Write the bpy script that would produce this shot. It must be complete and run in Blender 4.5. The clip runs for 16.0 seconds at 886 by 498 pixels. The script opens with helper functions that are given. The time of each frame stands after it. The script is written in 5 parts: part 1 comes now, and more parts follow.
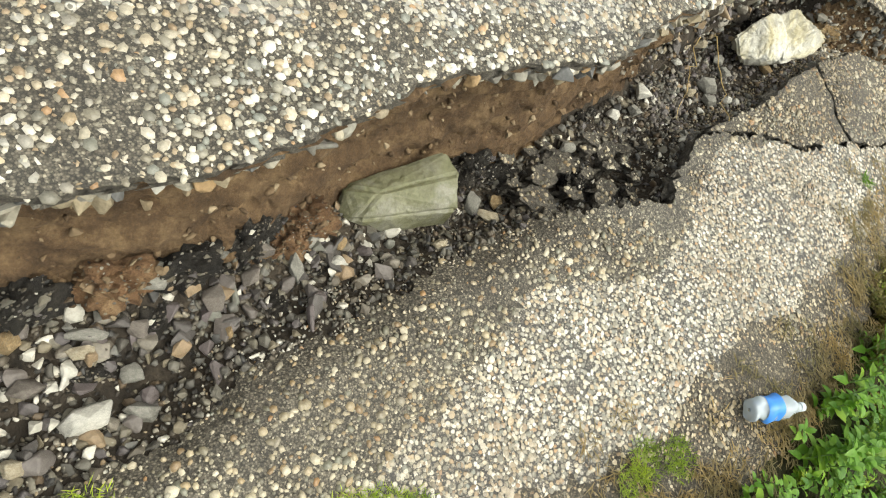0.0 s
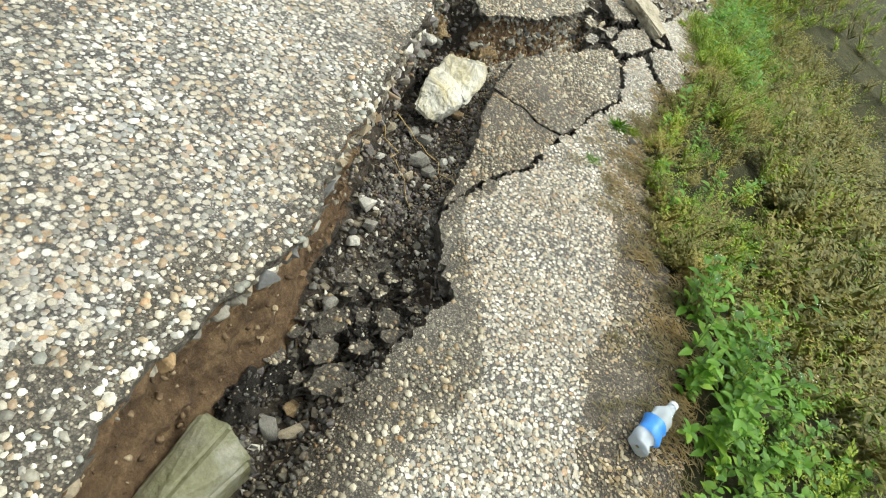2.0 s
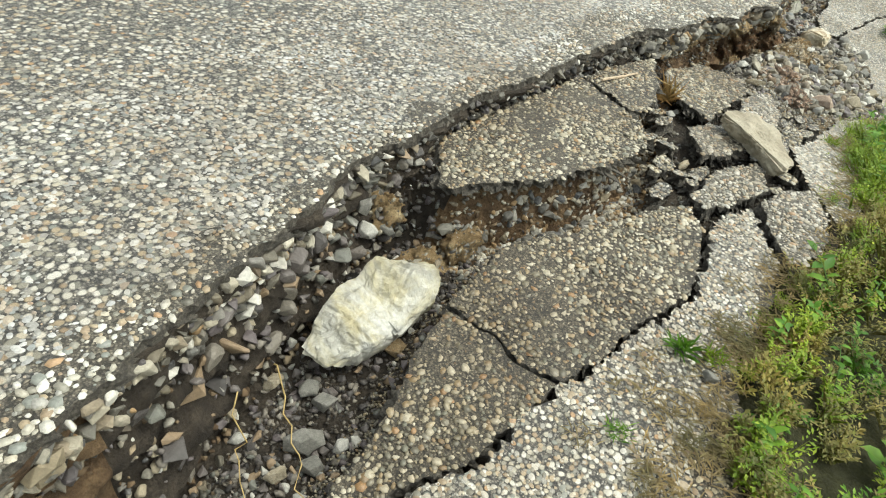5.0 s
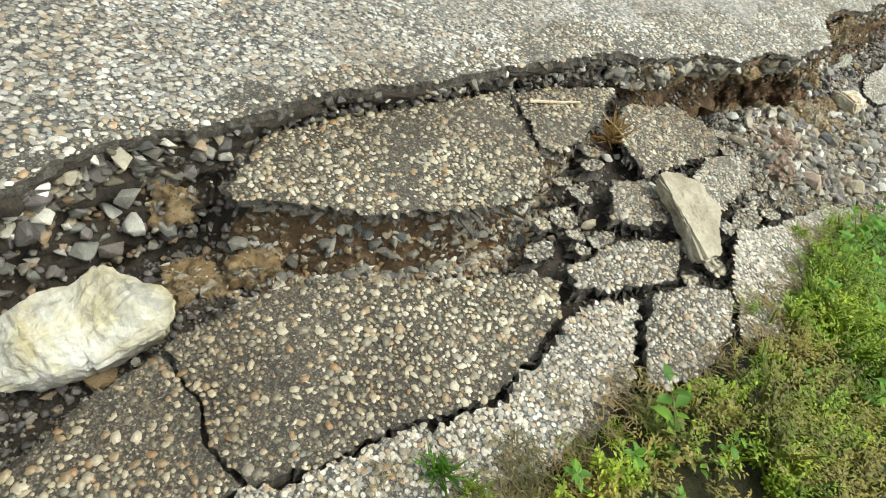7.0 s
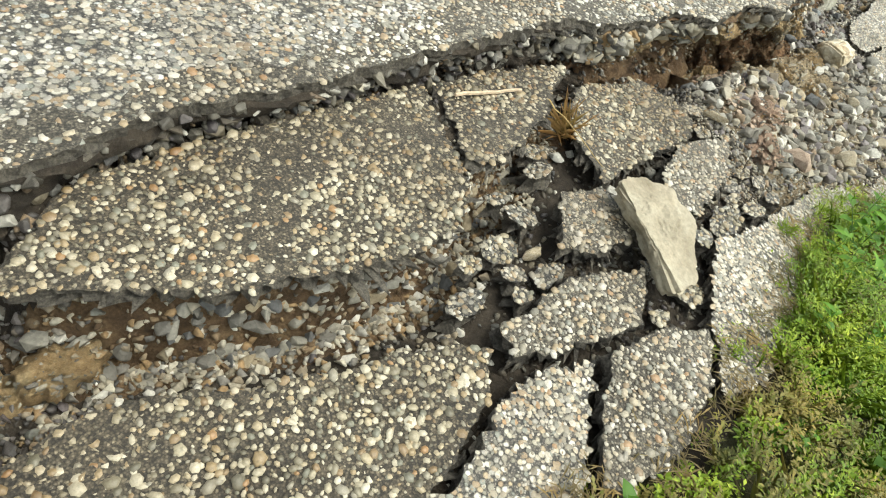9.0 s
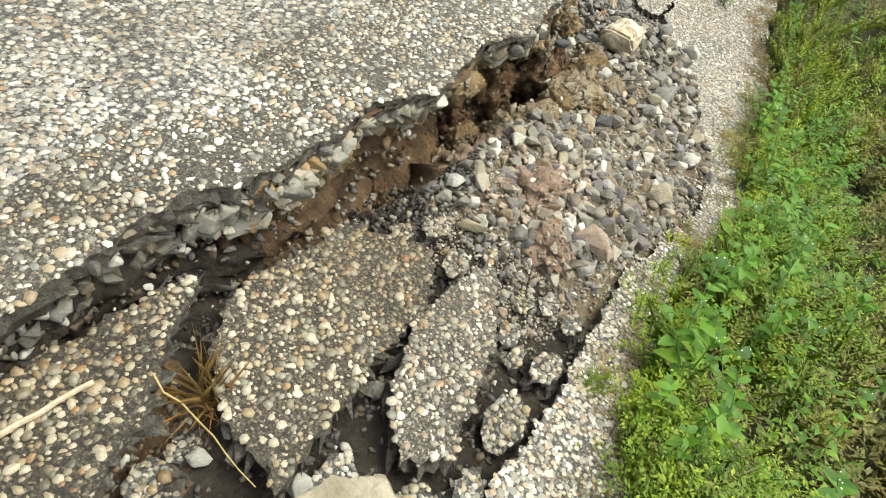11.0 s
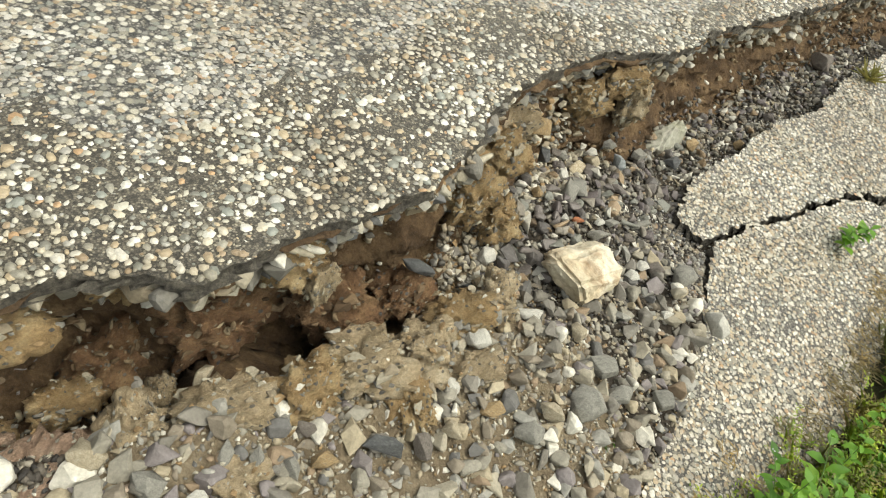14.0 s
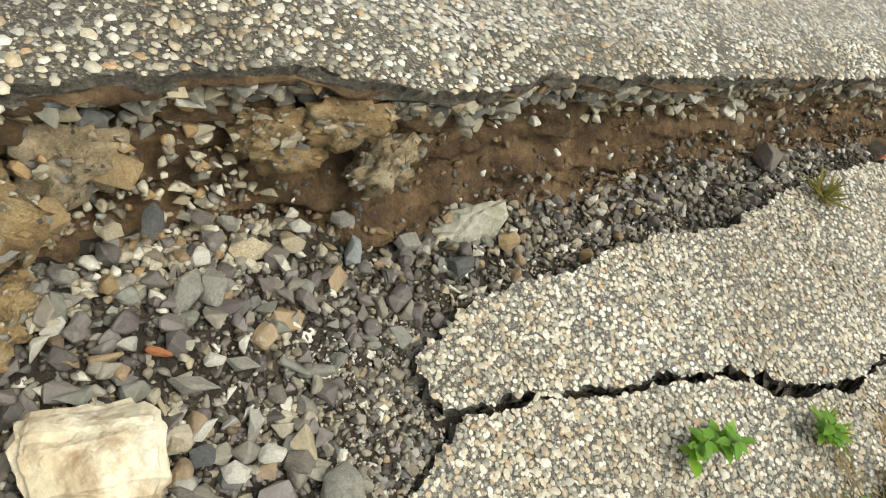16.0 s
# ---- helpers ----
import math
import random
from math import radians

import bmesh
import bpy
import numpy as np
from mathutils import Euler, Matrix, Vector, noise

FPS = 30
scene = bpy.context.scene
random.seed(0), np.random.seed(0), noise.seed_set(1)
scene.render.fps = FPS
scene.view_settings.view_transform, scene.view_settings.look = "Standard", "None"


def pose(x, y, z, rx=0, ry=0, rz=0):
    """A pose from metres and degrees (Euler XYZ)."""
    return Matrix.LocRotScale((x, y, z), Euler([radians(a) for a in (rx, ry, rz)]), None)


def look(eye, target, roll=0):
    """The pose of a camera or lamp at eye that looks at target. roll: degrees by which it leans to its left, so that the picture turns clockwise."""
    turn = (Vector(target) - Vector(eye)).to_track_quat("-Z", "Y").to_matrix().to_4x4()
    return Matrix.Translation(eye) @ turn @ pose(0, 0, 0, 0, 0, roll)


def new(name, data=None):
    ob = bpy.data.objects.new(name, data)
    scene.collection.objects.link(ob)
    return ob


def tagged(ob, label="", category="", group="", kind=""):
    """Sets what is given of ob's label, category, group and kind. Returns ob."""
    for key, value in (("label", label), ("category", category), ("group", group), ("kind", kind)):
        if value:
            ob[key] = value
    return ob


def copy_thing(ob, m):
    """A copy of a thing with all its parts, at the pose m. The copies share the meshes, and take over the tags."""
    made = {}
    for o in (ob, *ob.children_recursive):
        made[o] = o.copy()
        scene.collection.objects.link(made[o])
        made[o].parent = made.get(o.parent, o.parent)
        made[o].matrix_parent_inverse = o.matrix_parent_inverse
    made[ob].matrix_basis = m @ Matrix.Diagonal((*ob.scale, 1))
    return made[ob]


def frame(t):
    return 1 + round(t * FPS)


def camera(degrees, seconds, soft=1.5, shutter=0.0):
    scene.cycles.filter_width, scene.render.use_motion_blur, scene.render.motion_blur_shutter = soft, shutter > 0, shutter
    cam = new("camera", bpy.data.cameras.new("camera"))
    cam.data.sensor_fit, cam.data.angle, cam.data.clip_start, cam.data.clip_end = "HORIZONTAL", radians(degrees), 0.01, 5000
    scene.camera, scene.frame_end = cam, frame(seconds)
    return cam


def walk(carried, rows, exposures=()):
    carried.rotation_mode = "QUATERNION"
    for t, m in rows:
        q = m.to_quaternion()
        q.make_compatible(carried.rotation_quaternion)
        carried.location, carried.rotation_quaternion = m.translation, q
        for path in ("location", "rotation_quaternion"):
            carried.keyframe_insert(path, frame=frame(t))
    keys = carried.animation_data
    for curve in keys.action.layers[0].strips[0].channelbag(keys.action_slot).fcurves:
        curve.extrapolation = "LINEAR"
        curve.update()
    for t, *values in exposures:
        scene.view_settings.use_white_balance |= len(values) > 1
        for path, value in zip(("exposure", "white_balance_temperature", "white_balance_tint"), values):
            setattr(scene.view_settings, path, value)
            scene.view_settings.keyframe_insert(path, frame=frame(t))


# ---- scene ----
cam = camera(69.4, 16.0, 1.1)
PATH = [
    (0, (0.803, -0.001, 1.314), (0.461, 1.038, -0.361), 58.4),
    (0.5, (0.824, 0.079, 1.368), (0.475, 1.282, -0.191), 57.4),
    (1, (0.816, 0.145, 1.383), (0.41, 1.444, -0.082), 56.7),
    (1.5, (0.74, 0.276, 1.354), (0.384, 1.64, -0.064), 53.6),
    (2, (0.582, 0.447, 1.396), (0.345, 1.898, 0.04), 31.5),
    (2.5, (0.55, 0.518, 1.439), (0.176, 2.001, 0.15), 4.2),
    (3, (0.592, 0.602, 1.424), (0.139, 2.097, 0.175), -8.4),
    (3.5, (0.67, 0.91, 1.288), (0.049, 2.415, 0.127), -9.8),
    (4, (0.682, 1.324, 1.209), (0.042, 2.818, 0.042), -5.4),
    (4.2, (0.666, 1.529, 1.171), (0.024, 3.03, 0.015), -0.3),
    (6.3, (0.744, 2.798, 1.218), (-0.241, 3.762, -0.23), 23.4),
    (6.5, (0.75, 2.895, 1.252), (-0.18, 3.909, -0.199), 23.7),
    (7, (0.835, 3.071, 1.25), (-0.046, 4.254, -0.101), 24.4),
    (7.5, (0.878, 3.14, 1.259), (0.1, 4.45, -0.036), 25.2),
    (8, (0.842, 3.189, 1.179), (0.122, 4.486, -0.163), 27.1),
    (8.2, (0.753, 3.269, 1.152), (0.038, 4.462, -0.286), 27.6),
    (10.3, (0.333, 4.588, 1.18), (-0.216, 5.868, -0.256), 16.7),
    (10.5, (0.275, 4.769, 1.19), (-0.209, 6.076, -0.244), 16.2),
    (11, (0.213, 5.095, 1.229), (-0.243, 6.418, -0.2), 17.5),
    (11.5, (0.298, 5.456, 1.22), (-0.243, 6.797, -0.161), 14.7),
    (12, (0.357, 5.75, 1.226), (-0.167, 7.073, -0.18), 19.4),
    (12.5, (0.293, 6.352, 1.19), (-0.194, 7.732, -0.174), 27.5),
    (13, (0.327, 6.614, 1.265), (-0.362, 7.909, -0.094), 23.9),
    (13.5, (0.314, 6.906, 1.167), (-0.435, 8.122, -0.234), 24.3),
    (14, (0.287, 7.252, 1.155), (-0.6, 8.31, -0.292), 22.5),
    (14.5, (0.274, 7.514, 1.141), (-0.551, 8.649, -0.283), 33.6),
    (15, (0.083, 8.017, 1.065), (-0.743, 9.111, -0.39), 34.4),
    (15.5, (0.034, 8.338, 1.049), (-0.769, 9.444, -0.411), 34.2),
    (16, (0.048, 8.816, 0.91), (-0.87, 9.847, -0.537), 33.5),
]
EXPOSURES = [(0, 1.02, 6800, 2), (2.2, 0.94, 6500, 0), (4, 0.74, 6450, 0), (6.5, 0.84, 6450, 0), (7.5, 0.86, 6500, 0), (11, 0.98, 6700, 2), (12.5, 0.90, 6750, 2), (13.5, 0.77, 6850, 2), (14.5, 0.74, 6900, 2), (16, 0.70, 6900, 2)]
walk(cam, [(t, look(eye, target, roll)) for t, eye, target, roll in PATH], EXPOSURES)

# ---- sky and sun: a bright overcast day ----
world = bpy.data.worlds.new("sky")
scene.world = world
world.use_nodes = True
wn = world.node_tree.nodes
sky = wn.new("ShaderNodeTexSky")
sky.sky_type = "NISHITA"
sky.sun_disc = False
sky.sun_elevation = radians(58)
sky.sun_rotation = radians(60)
sky.dust_density = 4.0
sky.air_density = 1.5
cloud = wn.new("ShaderNodeHueSaturation")
cloud.inputs["Saturation"].default_value = 0.3
world.node_tree.links.new(sky.outputs[0], cloud.inputs["Color"])
world.node_tree.links.new(cloud.outputs[0], wn["Background"].inputs[0])
wn["Background"].inputs[1].default_value = 0.15
sun_data = bpy.data.lights.new("sun", "SUN")
sun_data.energy = 1.3
sun_data.angle = radians(40)
sun_data.color = (1.0, 0.96, 0.9)
sun = new("sun", sun_data)
sun.matrix_world = look((2.0, 7.2, 7.5), (0, 5, 0))


# ---- materials ----
class Mat:
    def __init__(self, name, rough=0.85):
        self.m = bpy.data.materials.new(name)
        self.m.use_nodes = True
        self.t = self.m.node_tree
        self.b = self.t.nodes["Principled BSDF"]
        self.b.inputs["Roughness"].default_value = rough
        self.b.inputs["Specular IOR Level"].default_value = 0.35
        self.tc = self.t.nodes.new("ShaderNodeTexCoord")

    def link(self, a, b):
        self.t.links.new(a, b)

    def node(self, kind, **values):
        n = self.t.nodes.new(kind)
        for k, val in values.items():
            n.inputs[k].default_value = val
        return n

    def noise(self, scale, detail=6.0, rough=0.6, dist=0.0):
        n = self.node("ShaderNodeTexNoise", Scale=scale, Detail=detail, Roughness=rough, Distortion=dist)
        self.link(self.tc.outputs["Object"], n.inputs["Vector"])
        return n.outputs["Fac"]

    def ramp(self, fac, stops, hard=False):
        n = self.t.nodes.new("ShaderNodeValToRGB")
        n.color_ramp.interpolation = "CONSTANT" if hard else "LINEAR"
        while len(n.color_ramp.elements) < len(stops):
            n.color_ramp.elements.new(0.5)
        for e, (at, col) in zip(n.color_ramp.elements, stops):
            e.position, e.color = at, (*col, 1)
        self.link(fac, n.inputs[0])
        return n.outputs[0]

    def mix(self, fac, a, b, blend="MIX"):
        n = self.t.nodes.new("ShaderNodeMix")
        n.data_type, n.blend_type = "RGBA", blend
        for sock, val in ((n.inputs["Factor"], fac), (n.inputs["A"], a), (n.inputs["B"], b)):
            if isinstance(val, (int, float)):
                sock.default_value = val
            elif isinstance(val, tuple):
                sock.default_value = (*val, 1)
            else:
                self.link(val, sock)
        return n.outputs["Result"]

    def color(self, socket):
        self.link(socket, self.b.inputs["Base Color"])

    def bump(self, height, strength=0.5, dist=0.01, after=None):
        n = self.node("ShaderNodeBump", Strength=strength, Distance=dist)
        self.link(height, n.inputs["Height"])
        if after:
            self.link(after, n.inputs["Normal"])
        self.link(n.outputs[0], self.b.inputs["Normal"])
        return n.outputs[0]

    def island(self):
        return self.t.nodes.new("ShaderNodeNewGeometry").outputs["Random Per Island"]

    def random(self):
        return self.t.nodes.new("ShaderNodeObjectInfo").outputs["Random"]


PEB = [(0.0, (0.44, 0.415, 0.34)), (0.13, (0.27, 0.255, 0.205)), (0.25, (0.56, 0.54, 0.475)), (0.36, (0.19, 0.185, 0.155)), (0.44, (0.40, 0.325, 0.215)), (0.54, (0.34, 0.33, 0.295)),
       (0.62, (0.31, 0.235, 0.15)), (0.69, (0.66, 0.645, 0.59)), (0.77, (0.235, 0.245, 0.215)), (0.85, (0.50, 0.45, 0.35)), (0.93, (0.62, 0.59, 0.52)), (0.98, (0.40, 0.26, 0.14))]


def chipseal(name, scale, dark, tone=1.0):
    """Bitumen with rounded chips."""
    m = Mat(name, 0.42)
    m.b.inputs["Specular IOR Level"].default_value = 0.55
    vo = m.node("ShaderNodeTexVoronoi", Scale=scale)
    warp = m.node("ShaderNodeTexNoise", Scale=scale * 0.5, Detail=2.0)
    add = m.node("ShaderNodeVectorMath")
    add.operation = "MULTIPLY_ADD"
    add.inputs[1].default_value = (0.012, 0.012, 0.0)
    m.link(m.tc.outputs["Object"], warp.inputs["Vector"])
    m.link(warp.outputs["Color"], add.inputs[0])
    m.link(m.tc.outputs["Object"], add.inputs[2])
    flat = m.node("ShaderNodeVectorMath")
    flat.operation = "MULTIPLY"
    flat.inputs[1].default_value = (1, 1, 0.3)
    m.link(add.outputs[0], flat.inputs[0])
    m.link(flat.outputs[0], vo.inputs["Vector"])
    sep = m.node("ShaderNodeSeparateColor")
    m.link(vo.outputs["Color"], sep.inputs[0])
    chip = m.ramp(sep.outputs[0], [(a, tuple(c * tone for c in col)) for a, col in PEB], hard=True)
    gap = m.ramp(vo.outputs["Distance"], [(0.40, (1, 1, 1)), (0.58, (0, 0, 0))])
    small = m.node("ShaderNodeTexVoronoi", Scale=scale * 2.9)
    m.link(add.outputs[0], small.inputs["Vector"])
    sep2 = m.node("ShaderNodeSeparateColor")
    m.link(small.outputs["Color"], sep2.inputs[0])
    bits = m.ramp(sep2.outputs[1], [(0.0, tuple(c * 0.35 for c in dark)), (0.35, dark), (0.6, tuple(c * 1.7 for c in dark)), (0.82, (0.27, 0.25, 0.20)), (0.94, (0.42, 0.40, 0.35))], hard=True)
    rim = m.ramp(small.outputs["Distance"], [(0.25, (1, 1, 1)), (0.55, (0.25, 0.24, 0.23))])
    tar = m.mix(0.9, bits, rim, "MULTIPLY")
    base = m.mix(gap, tar, chip)
    grain = m.ramp(m.noise(330, 4, 0.7), [(0.3, (0.5, 0.49, 0.47)), (0.7, (1.25, 1.23, 1.2))])
    base = m.mix(0.8, base, grain, "MULTIPLY")
    stain = m.ramp(m.noise(1.3, 5), [(0.35, (0.74, 0.70, 0.64)), (0.65, (1, 1, 1))])
    m.color(m.mix(1.0, base, stain, "MULTIPLY"))
    n1 = m.bump(gap, 0.6, 0.006)
    m.bump(m.noise(260, 5, 0.7), 0.8, 0.003, n1)
    return m.m


def tar_matrix(name, dark, grit):
    """Worn bitumen between the chips: dark binder with fine sand grains."""
    m = Mat(name, 0.55)
    m.b.inputs["Specular IOR Level"].default_value = 0.5
    vo = m.node("ShaderNodeTexVoronoi", Scale=170.0)
    m.link(m.tc.outputs["Object"], vo.inputs["Vector"])
    sep = m.node("ShaderNodeSeparateColor")
    m.link(vo.outputs["Color"], sep.inputs[0])
    grains = m.ramp(sep.outputs[0], [(0.0, tuple(c * 0.5 for c in dark)), (0.35, dark), (0.62, tuple(c * 1.5 for c in dark)), (0.84, tuple(c * 0.6 for c in grit)), (0.94, grit)], hard=True)
    rim = m.ramp(vo.outputs["Distance"], [(0.25, (1, 1, 1)), (0.6, (0.35, 0.34, 0.32))])
    base = m.mix(0.8, grains, rim, "MULTIPLY")
    patch = m.ramp(m.noise(3.2, 6, 0.65), [(0.34, (0.62, 0.58, 0.52)), (0.60, (1.15, 1.12, 1.05))])
    m.color(m.mix(1.0, base, patch, "MULTIPLY"))
    n1 = m.bump(m.noise(95, 6, 0.7), 0.9, 0.008)
    m.bump(vo.outputs["Distance"], 0.5, 0.003, n1)
    return m.m


def pebble_mat(name, stops):
    m = Mat(name, 0.36)
    m.b.inputs["Specular IOR Level"].default_value = 0.6
    col = m.ramp(m.island(), stops, hard=True)
    col = m.mix(0.8, col, m.ramp(m.noise(150, 5, 0.7), [(0.28, (0.55, 0.53, 0.49)), (0.52, (1.0, 0.99, 0.97)), (0.75, (1.25, 1.24, 1.2))]), "MULTIPLY")
    m.bump(m.noise(420, 4, 0.7), 0.5, 0.002)
    stain = m.ramp(m.noise(1.6, 5), [(0.36, (0.60, 0.54, 0.46)), (0.58, (1, 1, 1))])
    m.color(m.mix(1.0, col, stain, "MULTIPLY"))
    return m.m


def earth(name, a, b, c, scale=9.0):
    m = Mat(name, 0.92)
    base = m.ramp(m.noise(scale, 9, 0.72), [(0.30, a), (0.5, b), (0.72, c)])
    fine = m.ramp(m.noise(120, 6, 0.7), [(0.3, (0.6, 0.58, 0.55)), (0.7, (1.2, 1.18, 1.12))])
    m.color(m.mix(0.8, base, fine, "MULTIPLY"))
    n1 = m.bump(m.noise(28, 8, 0.7), 1.0, 0.05)
    m.bump(m.noise(180, 5, 0.7), 0.7, 0.005, n1)
    return m.m


def stone_mat(name, stops, rough=0.75, by="island", vein=None, scale=14.0):
    m = Mat(name, rough)
    src = m.island() if by == "island" else m.random() if by == "random" else m.noise(scale * 0.35, 5, 0.6, 0.6)
    col = m.ramp(src, stops, hard=by != "noise")
    if vein:
        col = m.mix(m.ramp(m.noise(scale * 0.6, 7, 0.65, 1.2), [(0.47, (0, 0, 0)), (0.62, (1, 1, 1))]), col, vein)
    grit = m.ramp(m.noise(scale * 7, 7, 0.7), [(0.28, (0.55, 0.54, 0.52)), (0.7, (1.15, 1.14, 1.1))])
    blot = m.ramp(m.noise(scale, 6), [(0.3, (0.7, 0.69, 0.66)), (0.62, (1, 1, 1))])
    m.color(m.mix(1.0, m.mix(0.7, col, grit, "MULTIPLY"), blot, "MULTIPLY"))
    m.bump(m.noise(scale * 4, 8, 0.7), 0.6, 0.01)
    return m.m


def plain(name, col, rough=0.6, spread=0.25, scale=40.0):
    m = Mat(name, rough)
    lo, hi = tuple(c * (1 - spread) for c in col), tuple(min(1, c * (1 + spread)) for c in col)
    m.color(m.ramp(m.noise(scale, 4), [(0.3, lo), (0.7, hi)]))
    return m.m


def leaf_mat(name, a, b, c):
    m = Mat(name, 0.5)
    col = m.ramp(m.island(), [(0.0, a), (0.5, b), (1.0, c)])
    tone = m.ramp(m.random(), [(0.0, (0.75, 0.8, 0.7)), (1.0, (1.15, 1.1, 1.0))])
    drift = m.ramp(m.noise(4.5, 3, 0.6), [(0.36, (0.45, 0.55, 0.45)), (0.5, (1, 1, 1)), (0.64, (1.45, 1.28, 1.0))])
    tone = m.mix(1.0, tone, drift, "MULTIPLY")
    m.color(m.mix(1.0, col, tone, "MULTIPLY"))
    m.b.inputs["Subsurface Weight"].default_value = 0.0
    tr = m.t.nodes.new("ShaderNodeBsdfTranslucent")
    mixer = m.t.nodes.new("ShaderNodeMixShader")
    mixer.inputs[0].default_value = 0.35
    out = m.t.nodes["Material Output"]
    tr.inputs[0].default_value = (*b, 1)
    m.link(m.b.outputs[0], mixer.inputs[1])
    m.link(tr.outputs[0], mixer.inputs[2])
    m.link(mixer.outputs[0], out.inputs[0])
    return m.m


M_ROAD = chipseal("chip_sealed_asphalt", 44, (0.205, 0.195, 0.173), 0.98)
M_MATRIX = tar_matrix("dark_binder", (0.125, 0.112, 0.09), (0.38, 0.35, 0.28))
M_DIRTY = pebble_mat("dirty_chips", [(a, (col[0] * 0.70, col[1] * 0.62, col[2] * 0.47)) for a, col in PEB])
M_SHOULDER = pebble_mat("shoulder_chips", [(a, (min(0.52, col[0] * 0.78 + 0.04), min(0.49, col[1] * 0.75 + 0.037), min(0.43, col[2] * 0.71 + 0.03))) for a, col in PEB])
M_SLABTOP = tar_matrix("brown_binder", (0.088, 0.074, 0.053), (0.28, 0.24, 0.17))
M_SLAB = chipseal("dark_chip_seal", 56, (0.085, 0.078, 0.064), 0.8)
M_PAVE = chipseal("weathered_chip_seal", 62, (0.155, 0.14, 0.115), 1.15)
M_PEB = pebble_mat("road_chips", PEB)
M_PEB3 = pebble_mat("brown_chips", [(a, (col[0] * 0.77, col[1] * 0.725, col[2] * 0.62)) for a, col in PEB])
M_PEB2 = pebble_mat("pale_chips", [(a, (min(0.50, col[0] * 0.82 + 0.065), min(0.495, col[1] * 0.83 + 0.067), min(0.47, col[2] * 0.87 + 0.072))) for a, col in PEB])
M_TAR = earth("bitumen_edge", (0.055, 0.05, 0.046), (0.13, 0.118, 0.10), (0.25, 0.225, 0.185), 30)
M_SOIL = earth("brown_soil", (0.05, 0.031, 0.018), (0.15, 0.094, 0.05), (0.34, 0.23, 0.125), 9)
M_EARTH = earth("dark_rubble_earth", (0.022, 0.018, 0.014), (0.058, 0.046, 0.034), (0.13, 0.105, 0.078), 11)
M_VERGE = earth("verge_soil", (0.025, 0.026, 0.010), (0.055, 0.055, 0.020), (0.095, 0.085, 0.038), 6)
M_SAND_EARTH = earth("sandy_rubble_earth", (0.14, 0.105, 0.07), (0.26, 0.205, 0.135), (0.39, 0.33, 0.235), 11)
STONES = [(0.0, (0.29, 0.27, 0.225)), (0.16, (0.20, 0.185, 0.16)), (0.30, (0.37, 0.335, 0.265)), (0.42, (0.235, 0.20, 0.155)), (0.54, (0.145, 0.14, 0.135)),
          (0.62, (0.39, 0.335, 0.24)), (0.70, (0.225, 0.20, 0.20)), (0.80, (0.33, 0.32, 0.29)), (0.87, (0.27, 0.20, 0.135)), (0.92, (0.66, 0.63, 0.56))]
M_RUBBLE = stone_mat("rubble_stone", STONES)
M_BASE = stone_mat("base_course_stone", [(0.0, (0.40, 0.36, 0.28)), (0.3, (0.30, 0.25, 0.18)), (0.5, (0.52, 0.48, 0.39)), (0.65, (0.24, 0.225, 0.20)), (0.8, (0.34, 0.23, 0.12)), (0.92, (0.66, 0.63, 0.56))])
# rubble colours at half tone, the palest nearly kept, with a smoother surface
M_DARK_RUBBLE = stone_mat("dark_rubble_stone", [(a, tuple(c * (0.5 if a < 0.9 else 0.95) for c in col)) for a, col in STONES], 0.4)
M_TRENCH = stone_mat("trench_stone", [(0.0, (0.17, 0.15, 0.14)), (0.22, (0.105, 0.095, 0.09)), (0.42, (0.24, 0.215, 0.18)), (0.58, (0.13, 0.11, 0.11)), (0.72, (0.30, 0.22, 0.14)), (0.82, (0.19, 0.19, 0.165)), (0.93, (0.50, 0.48, 0.43))], 0.4)
M_GREYBASE = stone_mat("grey_base_stone", [(0.0, (0.29, 0.275, 0.235)), (0.28, (0.18, 0.17, 0.15)), (0.48, (0.36, 0.335, 0.275)), (0.62, (0.14, 0.14, 0.14)), (0.76, (0.30, 0.25, 0.17)), (0.93, (0.50, 0.48, 0.43))])
M_CLOD = stone_mat("soil_clod", [(0.0, (0.10, 0.065, 0.037)), (0.3, (0.17, 0.115, 0.066)), (0.6, (0.23, 0.165, 0.10)), (0.85, (0.33, 0.26, 0.17))], 0.9)
M_GRAVEL = stone_mat("tarred_gravel", [(0.0, (0.062, 0.053, 0.044)), (0.35, (0.125, 0.108, 0.088)), (0.6, (0.036, 0.032, 0.029)), (0.84, (0.30, 0.27, 0.22))], 0.5)


# ---- shape tools ----
def mesh_from(name, verts, faces, mat, smooth=False):
    me = bpy.data.meshes.new(name)
    verts, faces = np.asarray(verts, np.float32), np.asarray(faces, np.int32)
    k = faces.shape[1]
    me.vertices.add(len(verts))
    me.vertices.foreach_set("co", verts.ravel())
    me.loops.add(faces.size)
    me.loops.foreach_set("vertex_index", faces.ravel())
    me.polygons.add(len(faces))
    me.polygons.foreach_set("loop_start", np.arange(0, faces.size, k, dtype=np.int32))
    me.polygons.foreach_set("loop_total", np.full(len(faces), k, np.int32))
    me.polygons.foreach_set("use_smooth", np.full(len(faces), smooth))
    me.materials.append(mat)
    me.update(calc_edges=True)
    me.validate()
    return me


def part(name, me, parent=None, label=""):
    ob = new(name, me)
    if parent is not None:
        ob.parent = parent
    return tagged(ob, label) if label else ob


def part_bm(name, bm, mat, parent=None, label="", smooth=False):
    me = bpy.data.meshes.new(name)
    for f in bm.faces:
        f.smooth = smooth
    bm.to_mesh(me)
    bm.free()
    me.materials.append(mat)
    return part(name, me, parent, label)


